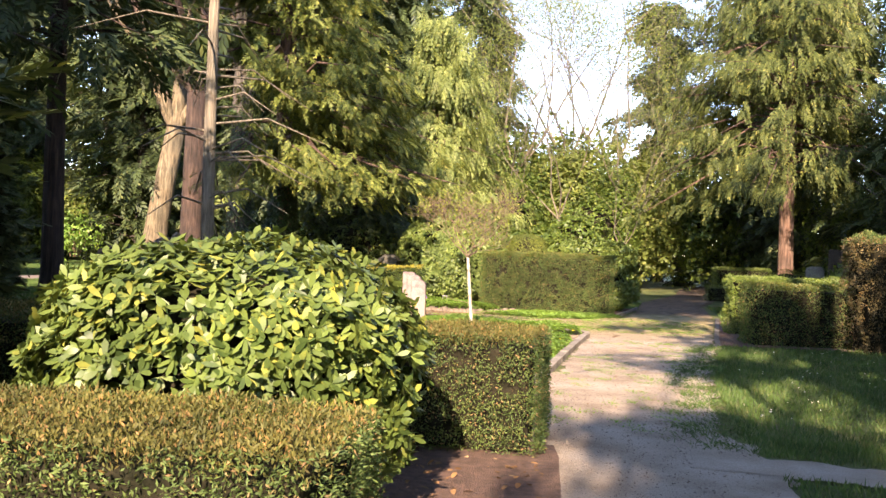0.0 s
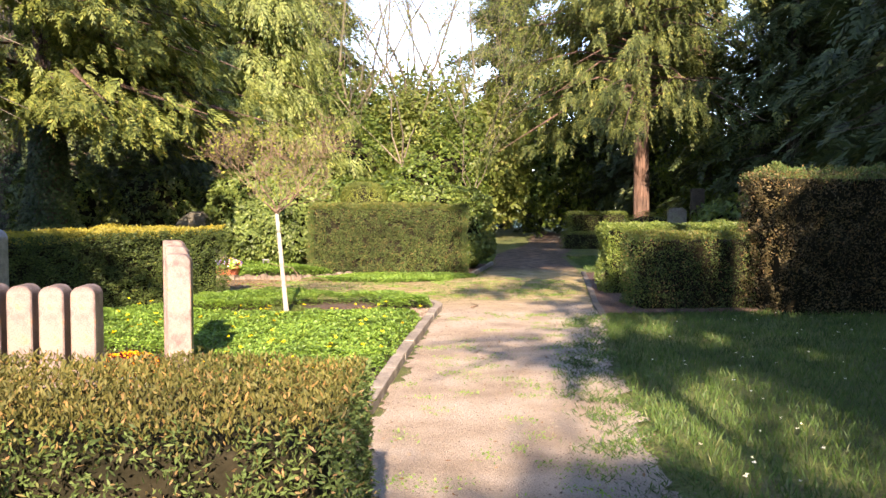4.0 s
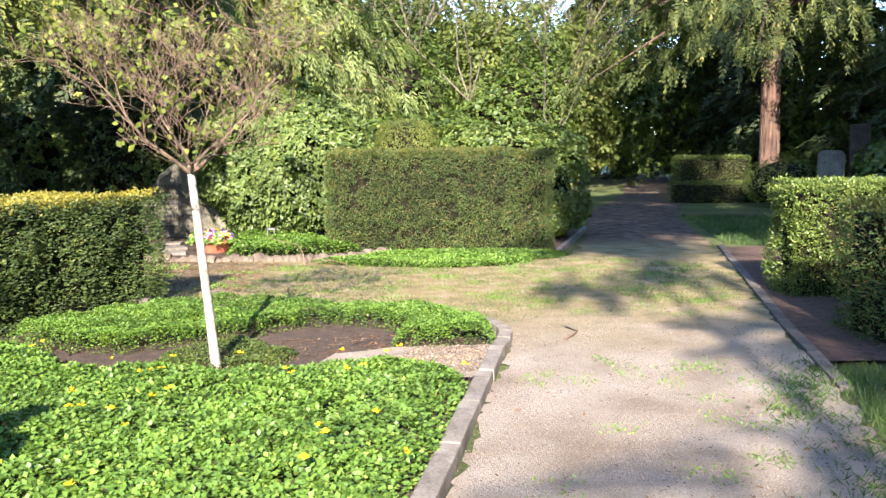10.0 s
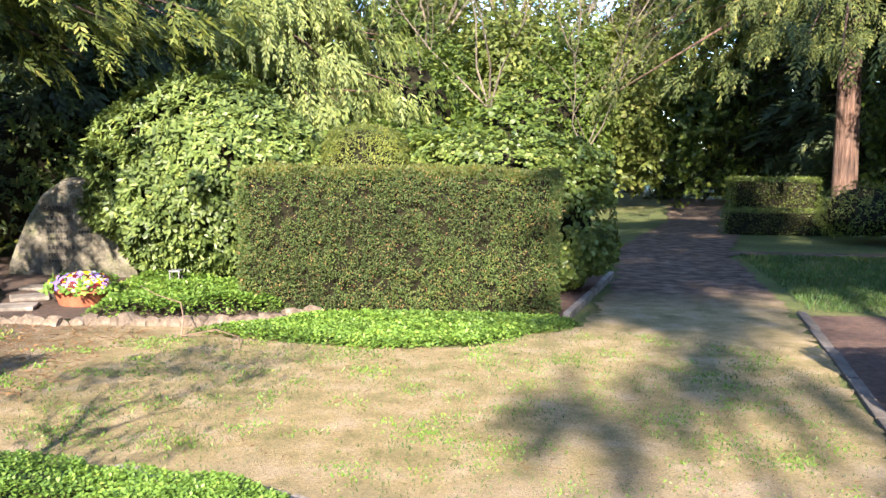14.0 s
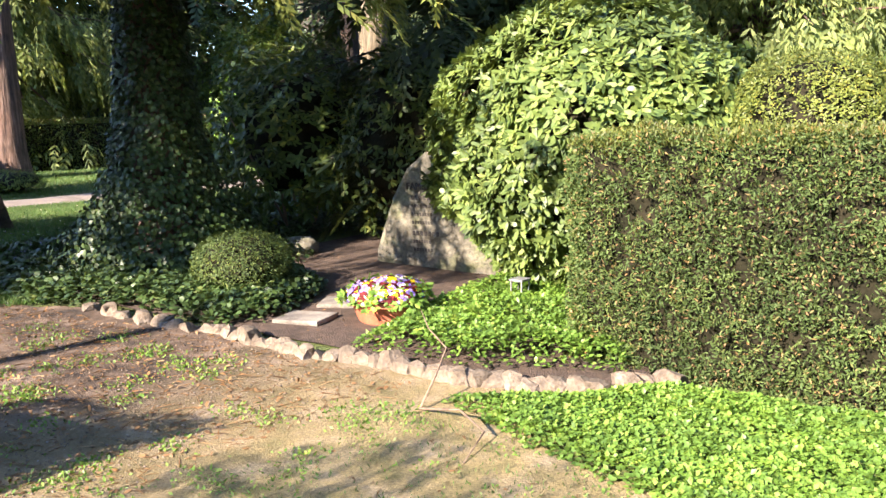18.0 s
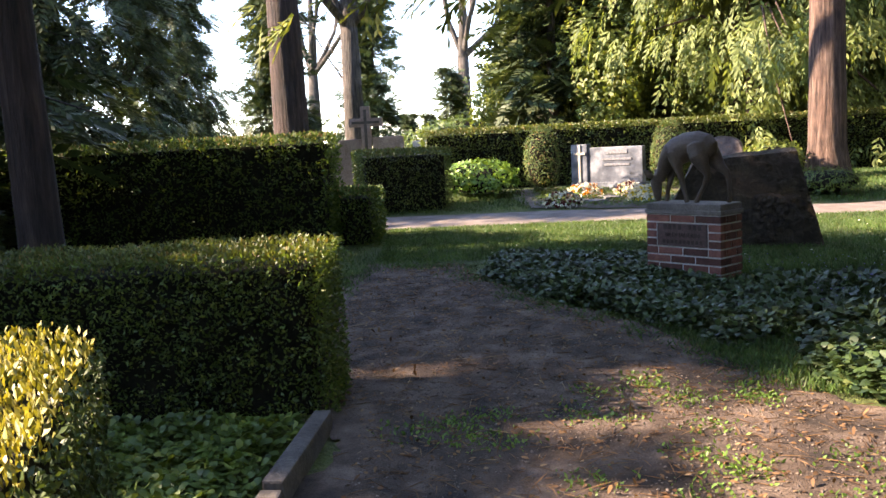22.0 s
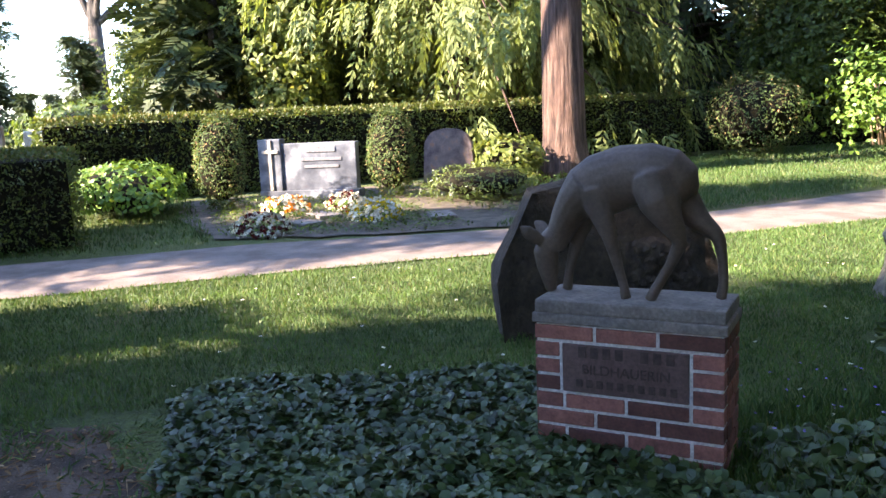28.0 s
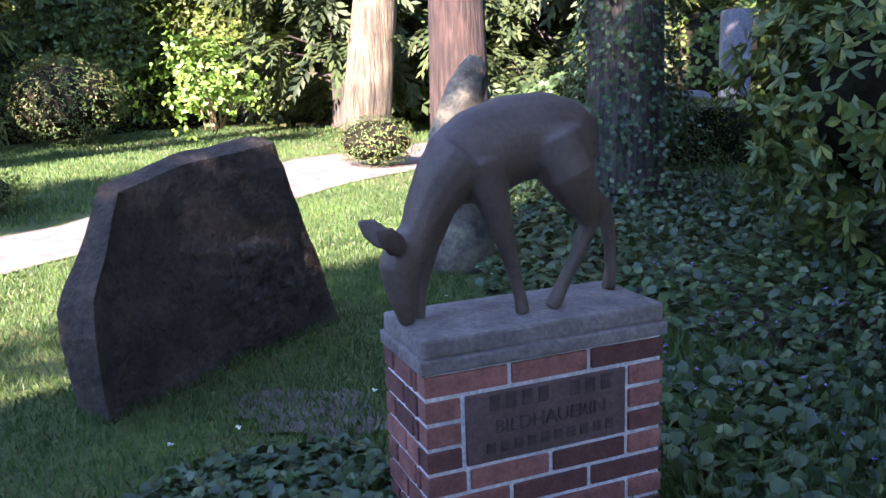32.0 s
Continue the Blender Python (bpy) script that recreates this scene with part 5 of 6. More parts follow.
small.location = (-3.35, 25.55, float(gz(-3.35)) - 0.02)
tagged(small, "small rounded grey boulder under a shrub", "boulder")
lan = thing("grave_lantern", "small glass grave lantern with metal frame", "lantern", (0.4, 24.9, 0.1))
bm = bmesh.new()
for sx in (-1, 1):
    for sy in (-1, 1):
        box_bm(bm, sx * 0.055, sy * 0.055, 0.11, 0.012, 0.012, 0.2)
box_bm(bm, 0, 0, 0.01, 0.13, 0.13, 0.02), box_bm(bm, 0, 0, 0.215, 0.14, 0.14, 0.02, 0.004)
part("frame", bm, GREYGRANITE, lan)


def headstone_boulder():
    ob = thing("boulder_headstone", "large pale mossy boulder headstone with dark inscription", "gravestone", (-1.45, 26.05, 0.02), 8)
    ob.scale = (0.92, 0.92, 0.92)
    bm = bmesh.new()
    outline = [(-0.95, 0), (-0.93, 0.25), (-0.8, 0.55), (-0.62, 0.95), (-0.38, 1.3), (-0.08, 1.5), (0.22, 1.52), (0.55, 1.3), (0.8, 0.9), (0.95, 0.5), (1.0, 0)]
    layers = []
    for y, s in ((-0.16, 0.94), (-0.2, 0.86), (0.12, 1.0), (0.26, 0.85)):
        layers.append([bm.verts.new((x * s + 0.03 * noise.noise(Vector((x * 3, z * 3, y))), y + 0.03 * noise.noise(Vector((x * 4, z * 4, y * 9))) - 0.06 * z, z * (s * 0.5 + 0.5))) for x, z in outline])
    order = [layers[1], layers[0], layers[2], layers[3]]
    for a, b in zip(order, order[1:]):
        for k in range(len(outline) - 1):
            bm.faces.new((a[k], a[k + 1], b[k + 1], b[k]))
    bm.faces.new(order[0][::-1]), bm.faces.new(order[-1])
    bmesh.ops.triangulate(bm, faces=bm.faces[:])
    bmesh.ops.recalc_face_normals(bm, faces=bm.faces[:])
    for f in bm.faces:
        f.smooth = False
    tree = BVHTree.FromBMesh(bm)
    part("stone", bm, BOULDER, ob)
    t = bpy.data.curves.new("inscription", "FONT")
    t.body, t.size, t.extrude = "FAMILIE", 0.115, 0.008
    t.materials.append(INK)
    o = new("inscription", t)
    o.parent = ob
    o.matrix_local = pose(-0.33, -0.295, 1.02, 93, 0, 0)
    for i, (w, z, x) in enumerate(((0.22, 1.07, 0.34), (0.34, 0.92, -0.14), (0.28, 0.82, -0.17), (0.3, 0.72, -0.16), (0.24, 0.72, 0.25), (0.3, 0.62, -0.16), (0.4, 0.49, -0.12), (0.26, 0.39, -0.18), (0.28, 0.29, -0.17))):
        h = 0.055 if i in (0, 1, 6) else 0.038
        n = max(3, round(w / (h * 1.05)))
        for k in range(n):
            cx = x - w / 2 + w * (k + 0.5) / n
            hit = tree.ray_cast(Vector((cx, -2, z)), Vector((0, 1, 0)))
            if hit[0]:
                bm = bmesh.new()
                box_bm(bm, 0, 0, 0, w / n * 0.68, 0.012, h, 0.002)
                part("inscription_bar", bm, INK, ob).location = hit[0]
    return ob


headstone_boulder()


# ---------------------------------------------------------------- pink granite headstones
def pink_stone(name, label, x, y, w, d, h, rz=0, group="pink granite headstones", mat=None):
    bm = bmesh.new()
    box_bm(bm, 0, 0, h / 2, w, d, h)
    es = [e for e in bm.edges if all(v.co.z > h - 0.01 for v in e.verts) and abs(e.verts[0].co.x - e.verts[1].co.x) < 0.01]
    bmesh.ops.bevel(bm, geom=es[1:] if name == "tall_headstone" else es, offset=w * 0.42, segments=7, affect="EDGES", profile=0.5)
    bmesh.ops.bevel(bm, geom=[e for e in bm.edges if e.calc_face_angle(0) > 1.0], offset=0.008, segments=1, affect="EDGES")
    ob = part(name, bm, mat or PINKGRANITE)
    ob.matrix_world = pose(x, y, float(gz(x)), 0, 0, rz)
    return tagged(ob, label, "gravestone", group)


for i in range(5):
    pink_stone("headstone", "narrow pink granite headstone with rounded top", 1.07 - 0.185 * i, 10.78 - 0.02 * i, 0.15, 0.2, 1.05, 3)
for i, (x, y, h) in enumerate(((1.22, 12.7, 1.14), (1.1, 13.15, 1.19), (0.97, 13.6, 1.22))):
    pink_stone("tall_headstone", "tall pink granite headstone with one rounded shoulder", x, y, 0.2, 0.15, h, 4)
for i in range(6):
    pink_stone("dark_headstone", "shaded grey headstone in a row", -2.62 + 0.3 * i, 14.45, 0.25, 0.28, 1.24, 0, "row of shaded headstones", GREYGRANITE)

# ---------------------------------------------------------------- brick plinth with bronze deer
DX, DY, DA = -6.52, 22.195, 41.3
ZP = 0.145
plinth = thing("brick_plinth", "red brick plinth with sandstone cap and bronze plaque", "plinth", (DX, DY, ZP), DA)
PW, PD = 0.825, 0.35
bm = bmesh.new()
box_bm(bm, 0, PD / 2, 0.36, PW - 0.012, PD - 0.012, 0.76)
part("mortar_core", bm, MORTAR, plinth)
CH = 0.0785
course_top = 0.735


def brick(x0, x1, z0, z1, y0, y1):
    bm = bmesh.new()
    box_bm(bm, (x0 + x1) / 2, (y0 + y1) / 2, (z0 + z1) / 2, x1 - x0, y1 - y0, z1 - z0, 0.004)
    part("brick", bm, BRICK, plinth)


J = 0.008
for c in range(9):
    z1 = course_top - c * CH - J
    z0 = course_top - (c + 1) * CH + J
    if c == 0:
        cuts = [0, 0.333, 0.667, 1]
    elif c in (1, 2, 3):
        cuts = [0, 0.145]
    elif c == 4:
        cuts = [0, 0.16, 0.5, 0.835, 1]
    else:
        cuts = [0, 0.333, 0.667, 1] if c % 2 else [0, 0.17, 0.5, 0.84, 1]
    spans = list(zip(cuts, cuts[1:])) + ([(0.835, 1.0)] if c in (1, 2, 3) else [])
    for a, b in spans:
        brick(-PW / 2 + a * PW + (J if a else 0), -PW / 2 + b * PW - (J if b < 1 else 0), z0, z1, -0.004, 0.06)
    side = [0, 0.5, 1] if c % 2 else [0, 0.28, 0.75, 1]
    for a, b in zip(side, side[1:]):
        for s in (-1, 1):
            x = s * PW / 2
            brick(x - 0.06 if s > 0 else x - 0.004, x + 0.004 if s > 0 else x + 0.06, z0, z1, max(0.064, a * PD + (J if a else 0)), b * PD - (J if b < 1 else 0))
bm = bmesh.new()
box_bm(bm, 0, PD / 2, 0.758, PW + 0.024, PD + 0.024, 0.045, 0.008)
part("cap_lower", bm, CAPSTONE, plinth)
bm = bmesh.new()
box_bm(bm, 0, PD / 2, 0.81, PW + 0.004, PD + 0.004, 0.062, 0.012)
part("cap_upper", bm, CAPSTONE, plinth)
bm = bmesh.new()
pz1, pz0 = course_top - CH - J, course_top - 4 * CH + J
box_bm(bm, -PW / 2 + 0.49 * PW, 0.004, (pz0 + pz1) / 2, 0.69 * PW - 2 * J, 0.02, pz1 - pz0, 0.003)
plq = part("plaque", bm, PLAQUE, plinth)
t = bpy.data.curves.new("inscription", "FONT")
t.body, t.size, t.extrude, t.align_x = "BILDHAUERIN", 0.062, 0.004, "CENTER"
t.materials.append(LETTER)
o = new("inscription", t)
o.parent = plq
o.matrix_local = pose(0, -0.008, pz0 + 0.09, 90, 0, 0)
for w, z, h in ((0.44, 0.188, 0.05), (0.46, 0.045, 0.035)):
    for k in range(8 if h > 0.04 else 10):
        n = 8 if h > 0.04 else 10
        if h > 0.04 and k == 4:
            continue
        bm = bmesh.new()
        box_bm(bm, -w / 2 + w * (k + 0.5) / n, -0.008, pz0 + z, w / n * 0.62, 0.006, h, 0.002)
        part("inscription_bar", bm, LETTER, plq)


def deer():
    bm = bmesh.new()
    A = lambda u, z, v=0.0: (u, v + 0.17, z)

    def limb(pts, radii, sides):
        tube(bm, pts, [r if isinstance(r, float) else (r[1], r[0]) for r in radii], sides, True, Vector((0, 1, 0)))
    limb([A(-0.3, 0.42), A(-0.24, 0.455), A(-0.15, 0.495), A(-0.04, 0.535), A(0.07, 0.545), A(0.15, 0.525), A(0.21, 0.49), A(0.245, 0.46)],
         [(0.055, 0.07), (0.085, 0.118), (0.1, 0.143), (0.105, 0.138), (0.11, 0.133), (0.1, 0.128), (0.075, 0.1), (0.03, 0.045)], 18)
    limb([A(-0.2, 0.49), A(-0.265, 0.425), A(-0.315, 0.345), A(-0.35, 0.27), A(-0.375, 0.21)], [0.112, 0.092, 0.072, 0.058, 0.05], 14)
    limb([A(-0.365, 0.28), A(-0.395, 0.235), A(-0.415, 0.185), A(-0.41, 0.12), A(-0.4, 0.055), A(-0.393, 0.005)], [0.046, 0.058, 0.06, 0.05, 0.036, 0.025], 12)
    for s in (-1, 1):
        limb([A(-0.4, 0.225, s * 0.035), A(-0.44, 0.262, s * 0.068), A(-0.475, 0.295, s * 0.085), A(-0.505, 0.318, s * 0.09)], [(0.012, 0.014), (0.012, 0.038), (0.012, 0.034), (0.004, 0.008)], 10)
    legs = [  # near and far front, near and far hind
        ([A(-0.18, 0.53, -0.02), A(-0.165, 0.47, -0.045), A(-0.125, 0.36, -0.062), A(-0.095, 0.27, -0.057), A(-0.076, 0.2, -0.055), A(-0.052, 0.11, -0.052), A(-0.036, 0.05, -0.05), A(-0.028, 0.0, -0.05)], [0.03, 0.075, 0.052, 0.034, 0.028, 0.021, 0.021, 0.025]),
        ([A(-0.2, 0.52, 0.02), A(-0.215, 0.45, 0.045), A(-0.25, 0.33, 0.06), A(-0.285, 0.23, 0.06), A(-0.305, 0.17, 0.06), A(-0.325, 0.09, 0.06), A(-0.338, 0.0, 0.06)], [0.03, 0.07, 0.046, 0.031, 0.027, 0.021, 0.025]),
        ([A(0.06, 0.6, -0.015), A(0.09, 0.53, -0.045), A(0.125, 0.43, -0.07), A(0.165, 0.35, -0.065), A(0.2, 0.285, -0.058), A(0.205, 0.25, -0.055), A(0.165, 0.16, -0.052), A(0.115, 0.075, -0.05), A(0.075, 0.0, -0.05)], [0.03, 0.1, 0.09, 0.06, 0.038, 0.032, 0.023, 0.023, 0.026]),
        ([A(0.09, 0.6, 0.015), A(0.14, 0.52, 0.045), A(0.2, 0.4, 0.07), A(0.27, 0.33, 0.065), A(0.33, 0.285, 0.06), A(0.348, 0.25, 0.06), A(0.362, 0.16, 0.06), A(0.366, 0.07, 0.06), A(0.355, 0.0, 0.06)], [0.03, 0.09, 0.078, 0.05, 0.034, 0.029, 0.022, 0.021, 0.025]),
    ]
    for p, r in legs:
        limb(p, r, 12)
    limb([A(0.215, 0.54), A(0.255, 0.5), A(0.262, 0.45)], [0.03, 0.022, 0.008], 8)
    ob = part("deer_statue", bm, BRONZE)
    rm = ob.modifiers.new("remesh", "REMESH")
    rm.mode, rm.voxel_size, rm.use_smooth_shade = "VOXEL", 0.0065, True
    sm = ob.modifiers.new("smooth", "SMOOTH")
    sm.factor, sm.iterations = 0.5, 7
    ob.matrix_world = pose(DX, DY, ZP + 0.84, 0, 0, DA)
    return tagged(ob, "dark bronze statue of a grazing young deer on a plinth", "statue")


deer()


def slate():
    """The dark rough-hewn slab behind the deer: a hewn front, a paler chipped edge and a split top."""
    top = thing("slab_headstone", "dark rough-hewn stone slab leaning in the lawn", "gravestone", (-8.56, 22.58, 0.2), 80)
    front = [(0.0, 0.0, 0), (-0.06, -0.03, 0.48), (0.0, 0.02, 0.62), (0.24, 0.08, 1.06), (0.75, 0.16, 1.13), (1.42, 0.18, 1.18), (1.56, 0.06, 0.6), (1.72, -0.02, 0.0)]
    back = [(0.02, 0.22, 0), (-0.03, 0.24, 0.42), (-0.02, 0.25, 0.56), (0.24, 0.2, 1.08), (0.76, 0.28, 1.17), (1.4, 0.32, 1.21), (1.52, 0.34, 0.6), (1.66, 0.34, 0.0)]
    steps = [max(1, int(math.dist(p, q) / 0.09)) for p, q in zip(front, front[1:] + front[:1])]

    def ring(pts, k):
        out = []
        for p, q, n in zip(pts, pts[1:] + pts[:1], steps):
            for i in range(n):
                v = Vector(p).lerp(Vector(q), i / n)
                w = v * 4.1 + Vector((0, k, 0))
                out.append(v + Vector((noise.noise(w), noise.noise(w * 1.7) * 1.5, noise.noise(w + Vector((0, 7, 0))))) * 0.014)
        return out
    fr, bk = ring(front, 0), ring(back, 9)
    bm = bmesh.new()
    grid = [Vector((x, z)) for x in np.arange(0.08, 1.6, 0.08) for z in np.arange(0.08, 1.1, 0.08)]
    edge = [Vector((v.x, v.z)) for v in fr]
    poly = [(v.x, v.y) for v in edge]
    keep = inside(poly, np.array([g.x for g in grid]), np.array([g.y for g in grid]))
    n = len(edge)
    co, _, faces, src, _, _ = delaunay_2d_cdt(edge + [g for g, q in zip(grid, keep) if q], [(i, (i + 1) % n) for i in range(n)], [], 1, 1e-5)
    fv = []
    for i, c in enumerate(co):
        y = fr[i].y if i < n else 0.09 * c.y + 0.03 * c.x + 0.03 * noise.noise(Vector((c.x * 2.5, 1, c.y * 2.5))) + 0.012 * noise.noise(Vector((c.x * 9, 4, c.y * 9)))
        fv.append(bm.verts.new((c.x, y, c.y)))
    for f in faces:
        bm.faces.new([fv[k] for k in f])
    bv = [bm.verts.new(v) for v in bk]
    mid = [bm.verts.new(f.lerp(b, 0.55) + Vector((0, 0, 0.02 * noise.noise(f * 5)))) for f, b in zip(fr, bk)]
    for i in range(n):
        j = (i + 1) % n
        bm.faces.new((fv[i], fv[j], mid[j], mid[i])), bm.faces.new((mid[i], mid[j], bv[j], bv[i]))
    bm.faces.new(bv)
    bmesh.ops.recalc_face_normals(bm, faces=bm.faces[:])
    part("slab", bm, BASALT, top)
    rel = bmesh.new()
    nx, nz = 40, 34
    rows = []
    for k in range(nz + 1):
        row = []
        for i in range(nx + 1):
            u, w = i / nx, k / nz
            x, z = 0.72 + 0.85 * u - 0.1 * w, 0.06 + 0.74 * w
            m = max(0.0, 1 - math.hypot(u - 0.55, w - 0.5) * 2.1 + 0.35 * noise.noise(Vector((u * 5, w * 5, 2))))
            lift = min(m, 0.3) * 0.2 + m * 0.05 * noise.noise(Vector((x * 17, 0, z * 17))) + m * 0.03 * noise.noise(Vector((x * 40, 0, z * 40)))
            row.append(rel.verts.new((x, 0.09 * z + 0.03 * x + 0.035 - lift, z)))
        rows.append(row)
    for r0, r1 in zip(rows, rows[1:]):
        for i in range(nx):
            rel.faces.new((r0[i], r0[i + 1], r1[i + 1], r1[i]))
    part("chiselled_relief", rel, ROUGH, top, "rough chiselled patch of brown stone")
    return top


slate()
bm = bmesh.new()
tube(bm, [(0, 0, -0.1), (0.0, 0, 0.2), (0.0, 0, 0.5), (0.02, 0, 0.85), (0.05, 0, 1.15), (0.08, 0, 1.4), (0.1, 0, 1.52), (0.11, 0, 1.6)], [(0.43, 0.36), (0.42, 0.35), (0.36, 0.31), (0.3, 0.26), (0.23, 0.2), (0.16, 0.14), (0.12, 0.1), (0.05, 0.05)], 18)
bmesh.ops.subdivide_edges(bm, edges=bm.edges[:], cuts=1, use_grid_fill=True)
for v in bm.verts:
    v.co += Vector((1, 0.8, 0.4)) * (0.07 * noise.noise(v.co * 3.1) + 0.04 * noise.noise(v.co * 8))
men = part("standing_stone", bm, MENHIR)
men.matrix_world = pose(-8.1, 25.95, 0.24, 0, 3, 20)
tagged(men, "upright pale weathered standing stone in the lawn", "gravestone")


# ---------------------------------------------------------------- marble grave beyond the road
def marble_grave():
    ob = thing("marble_headstone", "grey veined marble headstone with carved cross", "gravestone", (-17.5, 23.3, 0.44), 56)
    bm = bmesh.new()
    box_bm(bm, 0.14, 0, 0.55, 1.32, 0.18, 0.8, 0.015)
    part("tablet", bm, GREYMARBLE, ob)
    bm = bmesh.new()
    box_bm(bm, -0.7, -0.02, 0.56, 0.4, 0.22, 0.94, 0.015)
    part("side_pillar", bm, GREYMARBLE, ob)
    bm = bmesh.new()
    box_bm(bm, -0.03, 0, 0.08, 1.75, 0.3, 0.18, 0.01)
    part("base", bm, GREYMARBLE, ob)
    bm = bmesh.new()
    box_bm(bm, -0.68, -0.14, 0.6, 0.05, 0.04, 0.84, 0.004), box_bm(bm, -0.68, -0.141, 0.82, 0.28, 0.038, 0.05, 0.004)
    part("cross", bm, PALESTONE, ob)
    for w, z, h in ((0.5, 0.84, 0.09), (0.7, 0.68, 0.05), (0.6, 0.56, 0.05)):
        bm = bmesh.new()
        box_bm(bm, 0.2, -0.095, z, w, 0.02, h, 0.003)
        part("inscription_bar", bm, GREYGRANITE, ob)


marble_grave()
sheet("grave_soil", [(-18.6, 21.3), (-16.5, 21.0), (-14.1, 21.3), (-13.35, 23.0), (-12.9, 25.0), (-13.6, 27.0), (-16.2, 27.3), (-18.9, 26.9)], TANSOIL, 0.012, "pale dry soil of planted graves beside the road", "soil", 0.3, 0.15)
cover("grave_cushions", "low grey-green cushion plants on dry grave soil", [(-18.4, 24.6), (-15.5, 24.4), (-13.4, 25.2), (-13.8, 26.9), (-18.5, 26.8)], 0.12, 5200, 0.06, 0.02, BOX)
cover("grave_herbs", "thin green herbs on dry grave soil", [(-18.3, 21.5), (-14.2, 21.4), (-13.4, 23.2), (-13.2, 24.4), (-18.3, 24.4)], 0.06, 7000, 0.06, 0.025, MIDGREEN)
for x, y, w, r in ((-15.2, 22.9, 0.55, 10), (-14.6, 22.5, 0.5, 25), (-14.2, 24.3, 0.6, -12)):
    bm = box_bm(bmesh.new(), 0, 0, 0.02, w, 0.35, 0.06, 0.015)
    o = part("grave_slab", bm, STONE)
    o.matrix_world = pose(x, y, float(gz(x)) + 0.012, 0, 0, r)
    tagged(o, "flat pale stone slab on a planted grave", "slab", "grave slabs")
bm = bmesh.new()
side = [(-0.47, -0.05), (0.5, -0.05), (0.46, 0.78), (0.38, 0.95), (0.22, 1.05), (-0.05, 1.08), (-0.28, 1.02), (-0.42, 0.84)]
fa = [bm.verts.new((x, -0.11, z)) for x, z in side]
ba = [bm.verts.new((x, 0.11, z)) for x, z in side]
bm.faces.new(fa), bm.faces.new(ba[::-1])
for k in range(8):
    bm.faces.new((fa[k], ba[k], ba[(k + 1) % 8], fa[(k + 1) % 8]))
bmesh.ops.recalc_face_normals(bm, faces=bm.faces[:])
bmesh.ops.bevel(bm, geom=bm.edges[:], offset=0.02, segments=2, affect="EDGES")
st2 = part("round_headstone", bm, PINKGRANITE)
st2.matrix_world = pose(-17.9, 25.9, 0.42, 0, 0, 62)
tagged(st2, "rough brownish headstone with rounded shoulders", "gravestone")


def rounded_slab(w, d, h, r):
    """An upright slab with rounded shoulders and softened edges."""
    bm = bmesh.new()
    box_bm(bm, 0, 0, h / 2, w, d, h)
    es = [e for e in bm.edges if all(v.co.z > h - 0.01 for v in e.verts) and abs(e.verts[0].co.x - e.verts[1].co.x) < 0.01]
    bmesh.ops.bevel(bm, geom=es, offset=r, segments=5, affect="EDGES", profile=0.5)
    bmesh.ops.bevel(bm, geom=[e for e in bm.edges if e.calc_face_angle(0) > 0.9], offset=0.015, segments=2, affect="EDGES")
    return bm


def flowers(name, label, x, y, rx, ry, h, n, mats, size=0.06, cat="flowers", green=True):
    ob = thing(name, label, cat, (x, y, float(gz(x))))
    if green:
        part("leaves", mesh_np("leaves", *bush_mesh(int(n * 3), rx, ry, h * 0.8, size * 1.3, size * 0.6, 2, 0.2, 3, 0.3, 0.0), COVER), None, ob)
    for m in mats:
        P, d = on_ellipsoid(n, rx, ry, h, 0.2, rng.integers(50), 0.05)
        P = P.repeat(5, 0)
        part("blossoms", mesh_np("blossoms", *leaves(P, unit(rand_dirs(len(P)) + d.repeat(5, 0) * 0.3), d.repeat(5, 0) + 0.3 * rand_dirs(len(P)), size, size), m), None, ob)
    return ob


flowers("grave_flowers", "mixed white, red and orange flowers on a grave", -15.9, 22.5, 0.45, 0.35, 0.26, 70, (WHITE_P, WHITE_P, ORANGE_P), 0.04)
flowers("grave_flowers", "mixed orange and white flowers on a grave", -15.8, 23.4, 0.45, 0.3, 0.26, 70, (WHITE_P, WHITE_P, RED_P), 0.04)
flowers("grave_flowers", "white flowers on a grave", -14.7, 23.5, 0.5, 0.35, 0.26, 90, (WHITE_P, WHITE_P, YELLOW_P), 0.04)
flowers("grave_flowers", "mixed flowers at the road's edge", -14.3, 21.9, 0.5, 0.35, 0.26, 70, (WHITE_P, WHITE_P, RED_P), 0.04)
flowers("pansy_bed", "dark red and yellow pansies before headstones", 0.66, 12.85, 0.33, 0.6, 0.2, 300, (RED_P, RED_P, RED_P), 0.03)
flowers("yellow_pansies", "yellow pansies among dark red ones", 0.66, 12.9, 0.32, 0.58, 0.215, 230, (ORANGE_P, ORANGE_P, YELLOW_P), 0.016, "flowers", False)
flowers("white_border", "white flowers edging a pansy bed", 0.78, 12.2, 0.3, 0.1, 0.14, 160, (WHITE_P, WHITE_P), 0.04)
flowers("white_border", "white flowers edging a pansy bed", 0.3, 12.8, 0.1, 0.45, 0.14, 160, (WHITE_P, WHITE_P), 0.04)

# ---------------------------------------------------------------- wayside cross and far graves
cr = thing("stone_cross", "tall pale sandstone cross before a stepped grave wall", "cross", (-18.7, 17.75, 0.44), 88)
bm = bmesh.new()
box_bm(bm, 0, 0, 1.15, 0.22, 0.2, 2.06, 0.015)
part("upright", bm, PINKSTONE, cr)
bm = bmesh.new()
box_bm(bm, 0, 0.0, 1.8, 0.8, 0.19, 0.2, 0.015)
part("arms", bm, PINKSTONE, cr)
bm = bmesh.new()
